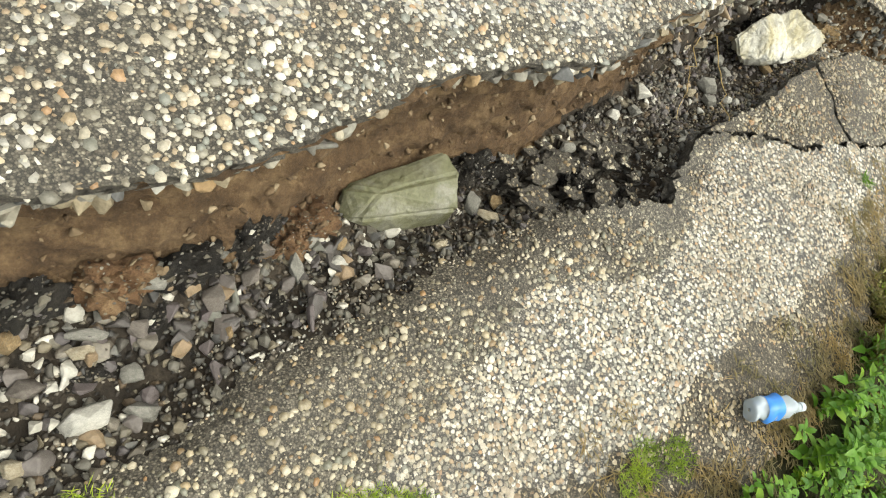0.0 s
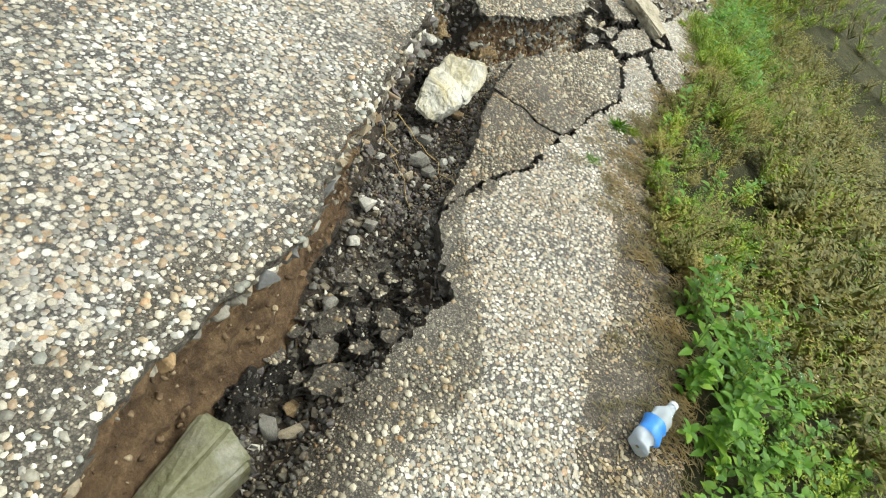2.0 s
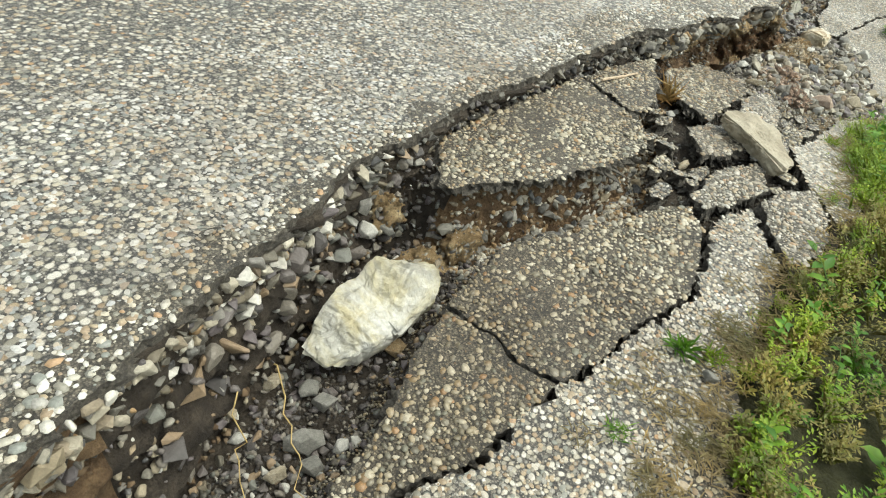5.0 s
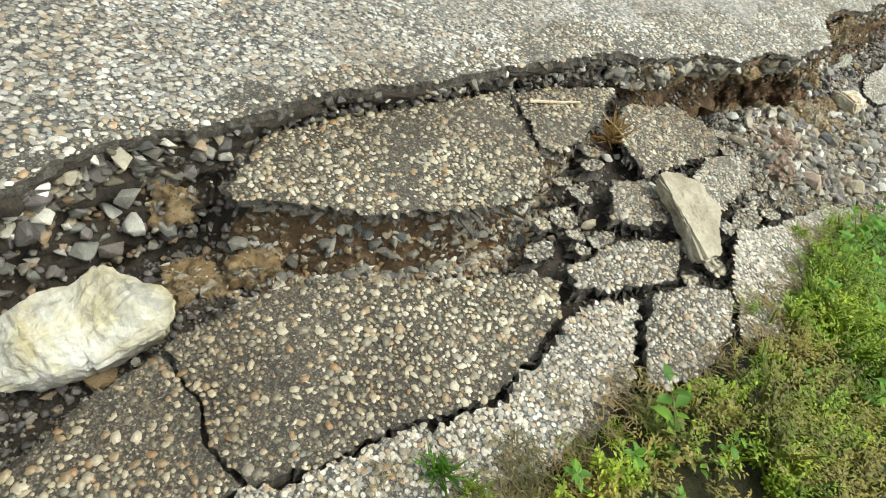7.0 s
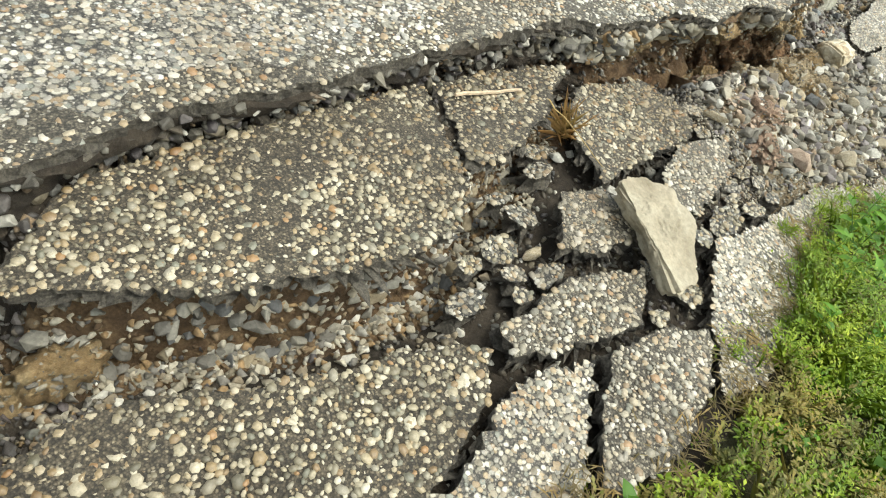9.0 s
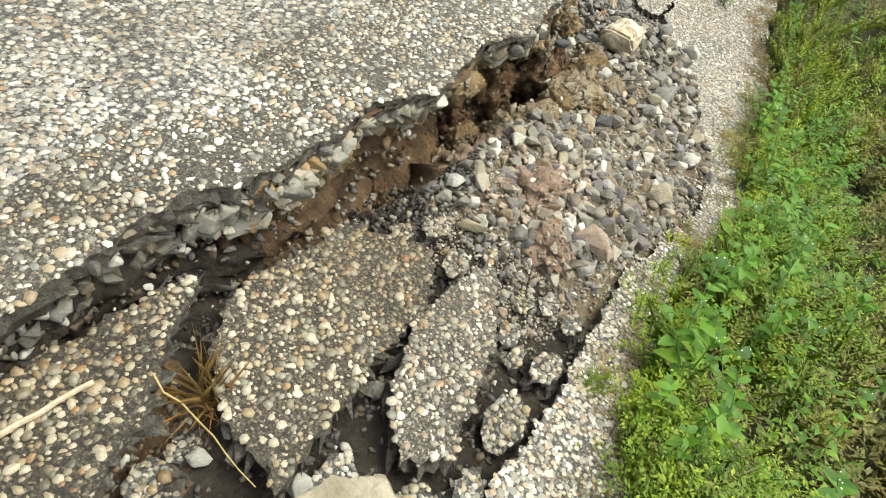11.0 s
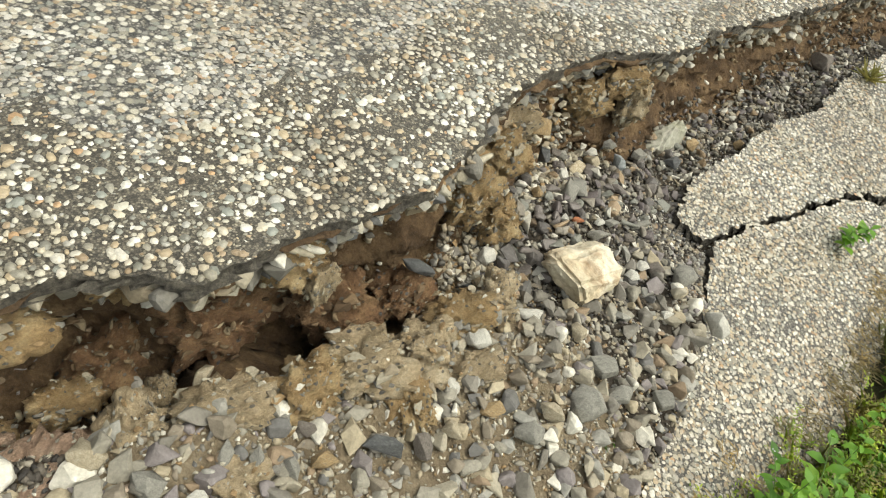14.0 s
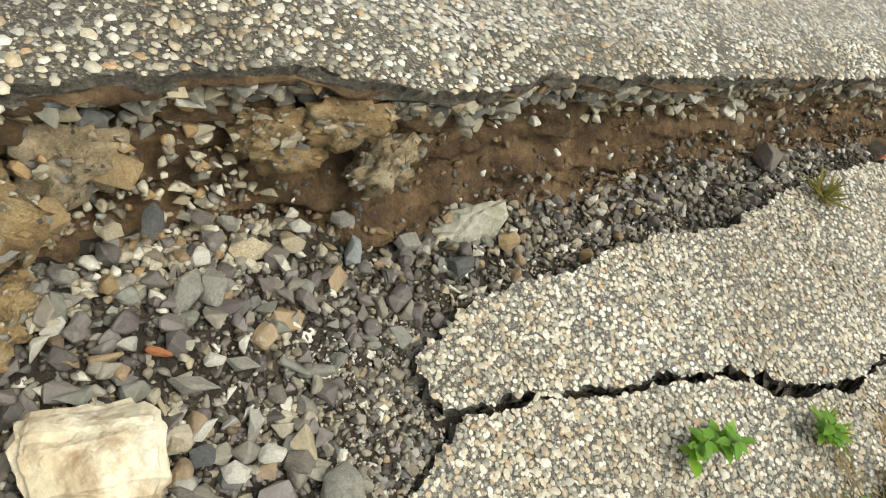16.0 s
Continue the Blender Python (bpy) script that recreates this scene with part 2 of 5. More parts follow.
def line(table):
    ys, vs = zip(*table)
    return lambda y: np.interp(y, ys, vs)


def ripple(x, y, seed, scale):
    """Smooth noise in the plane, about -1 to 1, quick on arrays."""
    rng = np.random.default_rng(seed)
    out = np.zeros(np.broadcast(x, y).shape)
    for k in range(5):
        a, f = rng.uniform(0, 6.28), scale * 1.75 ** k
        ph = rng.uniform(0, 6.28, 3)
        out += np.sin(f * (x * np.cos(a) + y * np.sin(a)) + ph[0] + 1.3 * np.sin(0.7 * f * (y * np.cos(a) - x * np.sin(a)) + ph[1])) / 1.6 ** k
    return out / 2.2


def jagged(poly, step=0.02, amp=0.014, seed=0):
    """The outline cut into short pieces, with a broken edge."""
    rng = np.random.default_rng(seed)
    pts, n = [], len(poly)
    for i in range(n):
        a, b = np.array(poly[i], float), np.array(poly[(i + 1) % n], float)
        d = b - a
        length = np.hypot(*d)
        side = np.array([-d[1], d[0]]) / max(length, 1e-6)
        for k in range(max(1, int(length / step))):
            u = k / max(1, int(length / step))
            p = a + d * u
            w = amp * (0.9 * ripple(p[0] * 1.0, p[1] * 1.0, seed + 5, 26) + rng.normal(0, 0.35))
            pts.append(p + side * w)
    return np.array(pts)


def inside(px, py, poly):
    hit = np.zeros(len(px), bool)
    x, y = poly[:, 0], poly[:, 1]
    xn, yn = np.roll(x, 1), np.roll(y, 1)
    for a, b, c, d in zip(x, y, xn, yn):
        if b != d:
            hit ^= ((b > py) != (d > py)) & (px < (c - a) * (py - b) / (d - b) + a)
    return hit


def sheet_mesh(name, outline, zfun, mat_top, mat_side, thick=0.07, grid=0.05, seed=0):
    """A slab with a broken outline: top of small facets, ragged sides."""
    from mathutils import geometry
    lo, hi = outline.min(0), outline.max(0)
    gx, gy = np.meshgrid(np.arange(lo[0], hi[0], grid), np.arange(lo[1], hi[1], grid))
    rng = np.random.default_rng(seed)
    gx, gy = gx.ravel() + rng.uniform(-0.3, 0.3, gx.size) * grid, gy.ravel() + rng.uniform(-0.3, 0.3, gy.size) * grid
    ok = inside(gx, gy, outline)
    for dx, dy in ((0.012, 0), (-0.012, 0), (0, 0.012), (0, -0.012)):
        ok &= inside(gx + dx, gy + dy, outline)
    pts = [Vector(p) for p in outline] + [Vector(p) for p in zip(gx[ok], gy[ok])]
    n = len(outline)
    v2, _, faces, *_ = geometry.delaunay_2d_cdt(pts, [(i, (i + 1) % n) for i in range(n)], [], 1, 1e-5)
    v2 = np.array([tuple(p) for p in v2])
    top = np.c_[v2, zfun(v2[:, 0], v2[:, 1]) + 0.004 * ripple(v2[:, 0], v2[:, 1], seed, 9)]
    rim = top[:n].copy()
    rim[:, 2] -= rng.uniform(0, 0.006, n)
    rings, verts, tris = 3, [top], [tuple(f[:3]) for f in faces if len(f) == 3]
    mid = rim[:, :2].mean(0)
    base = len(top)
    for r in range(1, rings + 1):
        low = rim.copy()
        low[:, 2] -= thick * r / rings + rng.normal(0, 0.003, n)
        away = low[:, :2] - mid
        low[:, :2] -= away / np.linalg.norm(away, axis=1)[:, None] * (rng.normal(0.004, 0.011, n) * r)[:, None]
        verts.append(low)
    side = []
    for r in range(rings):
        a0 = 0 if r == 0 else base + (r - 1) * n
        b0 = base + r * n
        for i in range(n):
            j = (i + 1) % n
            side += [(a0 + i, b0 + i, a0 + j), (a0 + j, b0 + i, b0 + j)]
    me = mesh_from(name, np.vstack(verts), tris + side, mat_top)
    me.materials.append(mat_side)
    idx = np.zeros(len(me.polygons), np.int32)
    idx[len(tris):] = 1
    if len(me.polygons) == len(tris) + len(side):
        me.polygons.foreach_set("material_index", idx)
    bm = bmesh.new()
    bm.from_mesh(me)
    bmesh.ops.recalc_face_normals(bm, faces=bm.faces)
    bm.to_mesh(me)
    bm.free()
    return me


HEX = [(math.cos(k * math.pi / 3), math.sin(k * math.pi / 3)) for k in range(6)]
DOME_V = np.array([(a, b, -0.25) for a, b in HEX] + [(0.84 * a, 0.84 * b, 0.55) for a, b in HEX])
DOME_F = np.array([t for k in range(6) for t in ((k, (k + 1) % 6, 6 + k), ((k + 1) % 6, 6 + (k + 1) % 6, 6 + k))] + [(6, 7, 8), (6, 8, 11), (8, 9, 11), (9, 10, 11)])

OCT = [(math.cos(k * math.pi / 4), math.sin(k * math.pi / 4)) for k in range(8)]
LOW_V = np.array([(a, b, -0.25) for a, b in OCT] + [(0, 0, 0.85)])
LOW_F = np.array([(k, (k + 1) % 8, 8) for k in range(8)])


def chips(name, outline, zfun, pitch, size, mat, seed, keep=1.0, low=False):
    """Rounded chips bedded in a surface, one mesh."""
    rng = np.random.default_rng(seed)
    lo, hi = outline.min(0), outline.max(0)
    gx, gy = np.meshgrid(np.arange(lo[0], hi[0], pitch), np.arange(lo[1], hi[1], pitch * 0.9))
    gx = gx + (np.arange(gx.shape[0]) % 2)[:, None] * pitch / 2
    gx, gy = gx.ravel() + rng.normal(0, 0.24, gx.size) * pitch, gy.ravel() + rng.normal(0, 0.24, gy.size) * pitch
    ok = (gy > -0.7) & (gy < 12.8) & inside(gx, gy, outline) & (rng.random(gx.size) < (keep(gx, gy) if callable(keep) else keep))
    gx, gy = gx[ok], gy[ok]
    n = len(gx)
    r = size * rng.lognormal(-0.04, 0.42, n).clip(0.35, 2.1)
    asp, turn = rng.uniform(0.55, 1.0, n), rng.uniform(0, 6.28, n)
    dome, tris = (LOW_V, LOW_F) if low else (DOME_V, DOME_F)
    v = np.repeat(dome[None], n, 0)
    v = v * (1 + (rng.normal(0, 0.08, (n, 9, 1)) if low else np.tile(rng.normal(0, 0.10, (n, 6, 1)), (1, 2, 1))))
    v[..., 0] *= r[:, None]
    v[..., 1] *= (r * asp)[:, None]
    v[..., 2] *= (r * rng.uniform(0.25, 0.55, n))[:, None]
    v[..., 2] += v[..., 0] * rng.normal(0, 0.16, n)[:, None] + v[..., 1] * rng.normal(0, 0.16, n)[:, None]
    c, s = np.cos(turn)[:, None], np.sin(turn)[:, None]
    x, y = v[..., 0] * c - v[..., 1] * s, v[..., 0] * s + v[..., 1] * c
    z0 = zfun(gx, gy)
    v = np.stack([x + gx[:, None], y + gy[:, None], v[..., 2] + z0[:, None]], -1).reshape(-1, 3)
    f = (tris[None] + len(dome) * np.arange(n)[:, None, None]).reshape(-1, 3)
    return mesh_from(name, v, f, mat, True)


def hull_points(seed, n=14, squash=(1, 0.75, 0.6)):
    rng = np.random.default_rng(seed)
    p = rng.normal(0, 1, (n, 3))
    p /= np.linalg.norm(p, axis=1)[:, None]
    p *= rng.uniform(0.75, 1.1, n)[:, None]
    return p * squash


def hull(points):
    bm = bmesh.new()
    for p in points:
        bm.verts.new(p)
    res = bmesh.ops.convex_hull(bm, input=bm.verts)
    bmesh.ops.delete(bm, geom=[g for g in res["geom_interior"] if isinstance(g, bmesh.types.BMVert)], context="VERTS")
    return bm


def worn(bm, edge=0.06, cuts=2, rough=0.02, seed=0, freq=4.0):
    """Rounds the edges of a broken block and roughens its faces."""
    bmesh.ops.bevel(bm, geom=list(bm.edges), offset=edge, segments=2, affect="EDGES", profile=0.6, clamp_overlap=True)
    bmesh.ops.triangulate(bm, faces=bm.faces)
    bmesh.ops.subdivide_edges(bm, edges=[e for e in bm.edges if e.calc_length() > 0.12], cuts=cuts, use_grid_fill=True)
    bmesh.ops.triangulate(bm, faces=bm.faces)
    off = Vector((seed * 3.7, seed * 1.3, 0))
    for v in bm.verts:
        v.co += v.co.normalized() * rough * (noise.fractal(v.co * freq + off, 0.7, 2.0, 4))
    return bm


VARIANTS = []
for k in range(14):
    bm = hull(hull_points(100 + k, 12 + k % 4, (1, 0.62 + 0.05 * (k % 5), 0.42 + 0.06 * (k % 4))))
    bmesh.ops.triangulate(bm, faces=bm.faces)
    bm.verts.ensure_lookup_table()
    VARIANTS.append((np.array([tuple(v.co) for v in bm.verts]), np.array([[v.index for v in f.verts] for f in bm.faces])))
    bm.free()


ROUND = []
for k in range(10):
    bm = hull(hull_points(200 + k, 9 + k % 3, (1, 0.66 + 0.05 * (k % 5), 0.5 + 0.06 * (k % 4))))
    bmesh.ops.bevel(bm, geom=list(bm.edges), offset=0.13, segments=1, affect="EDGES", clamp_overlap=True)
    bmesh.ops.triangulate(bm, faces=bm.faces)
    bm.verts.ensure_lookup_table()
    bm.verts.index_update()
    ROUND.append((np.array([tuple(v.co * (1 + 0.06 * noise.noise(v.co * 3))) for v in bm.verts]), np.array([[v.index for v in f.verts] for f in bm.faces])))
    bm.free()


def scatter(name, pos, size, mat, seed, flat=0.5):
    """Many small broken stones in one mesh."""
    rng = np.random.default_rng(seed)
    verts, faces, soft, at = [], [], [], 0
    for p, s in zip(pos, size):
        v, f = ROUND[rng.integers(len(ROUND))] if s > 0.024 else VARIANTS[rng.integers(len(VARIANTS))]
        e = Euler((rng.normal(0, flat), rng.normal(0, flat), rng.uniform(0, 6.28))).to_matrix()
        verts.append(v * s @ np.array(e).T + p)
        faces.append(f + at)
        at += len(v)
        soft.append(np.full(len(f), s <= 0.024))
    me = mesh_from(name, np.vstack(verts), np.vstack(faces), mat)
    if len(me.polygons) == sum(map(len, soft)):
        me.polygons.foreach_set("use_smooth", np.concatenate(soft))
    return me


# ---- lie of the land ----
lip = line([(-2, 0.34), (0, 0.30), (0.35, 0.28), (0.7, 0.17), (0.93, 0.07), (1.3, 0.03), (1.65, 0.02), (2.0, -0.15), (2.4, -0.27), (2.7, -0.38), (3.2, -0.53),
            (3.45, -0.64), (3.9, -0.67), (4.2, -0.75), (4.65, -0.73), (5.1, -0.77), (5.9, -0.80), (6.1, -0.71), (6.4, -0.68), (6.65, -0.70), (6.85, -0.58),
            (7.15, -0.62), (7.33, -0.64), (7.55, -0.53), (7.75, -0.58), (8.2, -0.62), (8.4, -0.72), (8.65, -0.90), (8.9, -0.98), (9.3, -1.05), (9.6, -0.98),
            (9.8, -0.99), (10.05, -1.07), (11.15, -1.15), (12.5, -1.25), (16, -1.5)])
floor_z = line([(-2, -0.6), (0.5, -0.66), (1.5, -0.76), (2.2, -0.66), (2.8, -0.55), (3.3, -0.46), (3.8, -0.40), (4.5, -0.38), (5.2, -0.38), (6.0, -0.38), (6.6, -0.44),
                (7.1, -0.52), (7.5, -0.74), (8.1, -0.74), (8.4, -0.56), (8.8, -0.40), (9.2, -0.44), (9.7, -0.54), (10.3, -0.52), (11.2, -0.40), (13, -0.35)])
bank_x = line([(-2, 0.95), (0.2, 0.80), (0.4, 0.67), (0.8, 0.57), (1.2, 0.44), (1.6, 0.37), (2.17, 0.41), (2.4, 0.22), (2.5, 0.14), (3.0, 0.03), (3.4, -0.09), (3.75, -0.16),
               (4.1, -0.07), (4.6, 0.08), (4.75, 0.0), (5.2, -0.2), (5.6, -0.45), (5.9, -0.55), (6.3, -0.5), (6.8, -0.45), (7.3, -0.42), (8.0, -0.44), (8.3, -0.47),
               (8.9, -0.45), (9.3, -0.45), (9.6, -0.52), (9.9, -0.66), (10.5, -0.74), (11.4, -0.84), (13, -0.9)])
pave_0 = line([(-2, -0.46), (0.5, -0.47), (1.25, -0.52), (2.0, -0.45), (2.75, -0.36), (3.5, -0.25), (4.25, -0.22), (5.0, -0.21), (5.75, -0.23), (6.5, -0.31), (7.25, -0.39),
               (8.0, -0.57), (8.75, -0.62), (9.5, -0.61), (10.25, -0.54), (11, -0.40), (11.75, -0.28), (14, -0.2)])
pave_s = line([(-2, 0.0), (0.5, 0.0), (1.25, 0.05), (2.0, 0.10), (2.75, 0.06), (3.5, -0.04), (4.25, -0.06), (5.0, -0.04), (5.75, -0.09), (6.5, -0.15), (7.25, -0.16),
               (8.0, -0.07), (8.75, -0.09), (9.5, -0.17), (10.25, -0.18), (11, -0.1), (14, -0.1)])
verge = line([(-2, 2.1), (0, 1.95), (1.85, 1.49), (2.2, 1.38), (2.8, 1.20), (3.0, 1.10), (3.4, 0.86), (3.9, 0.66), (4.6, 0.63), (5.1, 0.70), (5.5, 0.64), (6.05, 0.58),
              (6.4, 0.46), (7.0, 0.44), (7.5, 0.52), (8.1, 0.62), (8.6, 0.50), (9.6, 0.48), (10.3, 0.28), (11, 0.17), (12.5, 0.05), (16, -0.2)])


slab_foot = line([(3.6, -0.50), (3.8, -0.40), (4.09, -0.26), (4.38, -0.18), (4.73, -0.14), (4.95, -0.25), (5.1, -0.32), (5.42, -0.42), (5.8, -0.55)])


undercut = line([(-2, 0.11), (1.6, 0.10), (2.4, 0.03), (6.2, 0.04), (6.7, 0.13), (7.2, 0.20), (7.7, 0.17), (8.1, 0.20), (8.4, 0.06), (9.2, 0.07), (9.7, 0.10), (13, 0.07)])


lumpy = line([(-2, 0.026), (2.2, 0.03), (2.6, 0.05), (3.8, 0.05), (6.0, 0.035), (6.6, 0.06), (8.6, 0.065), (9.4, 0.045), (13, 0.03)])


def road_z(x, y):
    return 0.0 * x + 0.004 * ripple(x, y, 3, 1.2)


def pave_z(x, y):
    return pave_0(y) + pave_s(y) * x


def heap(y):
    """How far the rubble heap covers the pavement, 0 to 1."""
    return np.interp(y, [6.4, 6.8, 9.3, 9.7], [0, 1, 1, 0])


def land_z(x, y):
    """The broken ground under everything, from the soil wall below the road's lip to the verge."""
    x, y = np.broadcast_arrays(np.asarray(x, float), np.asarray(y, float))
    xl, fz, xb = lip(y), floor_z(y), bank_x(y)
    u = np.clip((x - xl) / 0.07, 0, 1)
    wall = -0.03 + (fz + 0.03) * u ** 0.8
    bank = pave_z(x, y) - 0.075 + np.clip((np.interp(y, [6.4, 6.8, 7.4, 8.2, 8.6, 9.0, 9.4, 9.7], [0.1, 0.24, 0.38, 0.48, 0.33, 0.16, -0.08, -0.36]) - x) / 0.12 + 0.5, 0, 1) * heap(y) * (0.075 + 0.06 * np.exp(-((x + 0.25) / 0.35) ** 2) * np.interp(y, [6.5, 7.2, 8.4, 9.3], [0.2, 1, 2.2, 1]))
    w = np.clip((x - (xb - 0.16)) / 0.20, 0, 1)
    w = w * w * (3 - 2 * w)
    z = wall * (1 - w) + bank * w
    left = np.clip((x + 0.70) / 0.03, 0, 1)
    right = np.clip((slab_foot(y) - x) / 0.05, 0, 1)
    shelf = left * right * np.clip((y - 3.72) / 0.12, 0, 1) * np.clip((5.75 - y) / 0.15, 0, 1)
    z = z + shelf * np.clip(-0.125 - z, 0, 1)
    far = np.clip((x - verge(y) - 0.05) / 2.5, 0, 1)
    z = z + np.clip((x - verge(y) + 0.02) / 0.1, 0, 1) * 0.07 - 0.35 * far
    z = z + 0.022 * ripple(x, y, 11, 13) * np.clip((x - xl) / 0.05, 0, 1)
    return z


# ---- road ----
ys = np.arange(-2.0, 14.0, 0.02)
edge = np.array([(lip(y) + 0.012 * ripple(np.array(0.0), np.array(y), 21, 30) + 0.008 * math.sin(77 * y) * math.sin(31 * y), y) for y in ys])
outline = np.vstack([edge, [(-9.0, 14.0), (-9.0, -2.0)]])
near = np.vstack([edge, np.c_[edge[::-1, 0] - 1.6, edge[::-1, 1]]])
tarry = line([(-2, 0.45), (0.4, 0.36), (1.0, 0.20), (1.6, 0.12), (3.0, 0.10), (5.0, 0.12), (5.7, 0.34), (7.0, 0.45), (8.2, 0.50), (9.0, 0.34), (9.8, 0.22), (14, 0.2)])


def is_tarry(x, y):
    """Where the dust has not settled and the dark binder shows, along the broken edge."""
    return lip(y) - x < tarry(y) * (1 + 0.35 * ripple(x, y, 14, 3)) + 0.05 * ripple(x, y, 15, 14)


road_me = sheet_mesh("road", outline, road_z, M_ROAD, M_TAR, 0.042, 0.075, 2)
road_me.materials.append(M_MATRIX)
slot = np.zeros(len(road_me.polygons), np.int32)
road_me.polygons.foreach_get("material_index", slot)
mid = np.zeros(len(slot) * 3, np.float32)
road_me.polygons.foreach_get("center", mid)
mid = mid.reshape(-1, 3)
road_me.polygons.foreach_set("material_index", np.where((slot == 0) & is_tarry(mid[:, 0], mid[:, 1]), 2, slot).astype(np.int32))
road = tagged(part("road", road_me), "grey chip-sealed asphalt road, sheared off along its edge", "road", kind="structure")
dusty = lambda x, y: np.clip((1.25 - (lip(y) - x)) / 0.6, 0, 0.92) * ~is_tarry(x, y)
tagged(part("road_chips", chips("road_chips", near, road_z, 0.0200, 0.0088, M_PEB, 4, lambda x, y: 0.96 * is_tarry(x, y)), road), "rounded river pebbles bedded in dark binder", kind="stuff")
tagged(part("road_chips", chips("road_chips", near, road_z, 0.0195, 0.0081, M_PEB2, 5, dusty, True), road), "dusty pale pebbles bedded in the asphalt", kind="stuff")

for y0, y1 in ((-60.0, -2.0), (14.0, 60.0)):
    xa, xb = float(lip(y0)), float(lip(y1))
    me = mesh_from("road_beyond", [(-9, y0, 0), (xa, y0, 0), (xb, y1, 0), (-9, y1, 0), (-9, y0, -0.3), (xa, y0, -0.3), (xb, y1, -0.3), (-9, y1, -0.3)],
                   [(0, 1, 2, 3), (0, 4, 5, 1), (1, 5, 6, 2), (2, 6, 7, 3), (3, 7, 4, 0)], M_ROAD)
    tagged(part("road_beyond", me), "grey chip-sealed asphalt road running on", "road", kind="structure")

# ---- broken ground ----
cols = np.r_[np.linspace(-0.04, 0.09, 34), np.linspace(0.12, 1.2, 44), np.linspace(1.3, 3.5, 12), 6, 12, 40]
rows_y = np.r_[-60, -20, np.arange(-2, 14, 0.03), 20, 60]
gy, gu = np.meshgrid(rows_y, cols, indexing="ij")
gx = lip(gy) + gu
gz = land_z(gx, gy)
deep = np.clip((-0.03 - gz) / (-0.03 - floor_z(gy)), 0, 1)
gx = gx + np.where(gu < 0.095, lumpy(gy) * ripple(gz * 5, gy, 31, 9) + 0.016 * ripple(gz * 18, gy * 3, 33, 9) + 0.007 * ripple(gz * 40, gy * 7, 35, 12) - undercut(gy) * np.sin(np.pi * deep ** 0.8), 0)
nr, nc = gx.shape
idx = np.arange(nr * nc).reshape(nr, nc)
quads = np.stack([idx[:-1, :-1], idx[:-1, 1:], idx[1:, 1:], idx[1:, :-1]], -1).reshape(-1, 4)
land_me = mesh_from("ground", np.stack([gx, gy, gz], -1).reshape(-1, 3), quads, M_SOIL, True)
land_me.materials.append(M_VERGE)
mid_x, mid_y = gx[:-1, :-1].ravel(), gy[:-1, :-1].ravel()
land_me.materials.append(M_EARTH)
land_me.materials.append(M_SAND_EARTH)
sandy = (heap(mid_y) + 0.35 * ripple(mid_x, mid_y, 19, 4) > 0.5) & (mid_x < 0.35) & (mid_y < 8.7)
soil = np.where(mid_x > verge(mid_y) - 0.12, 1, np.where(mid_x > lip(mid_y) + 0.065 + 0.03 * ripple(mid_x, mid_y, 8, 6), np.where((abs(mid_x - slab_foot(mid_y) - 0.01) < 0.085) & (mid_y > 3.7) & (mid_y < 5.65), 0, np.where(sandy, 3, 2)), np.where((mid_y > 2.4) & (mid_y < 6.1), 2, 0)))
land_me.polygons.foreach_set("material_index", soil.astype(np.int32))
ground = tagged(part("ground", land_me), "brown broken soil under the road and its verge", "ground", kind="structure")
base_me = mesh_from("far_ground", [(-400, -400, -1.3), (400, -400, -1.3), (400, 400, -1.3), (-400, 400, -1.3)], [(0, 1, 2, 3)], M_VERGE)
tagged(part("far_ground", base_me), "low earth far around the road", "ground", kind="structure")

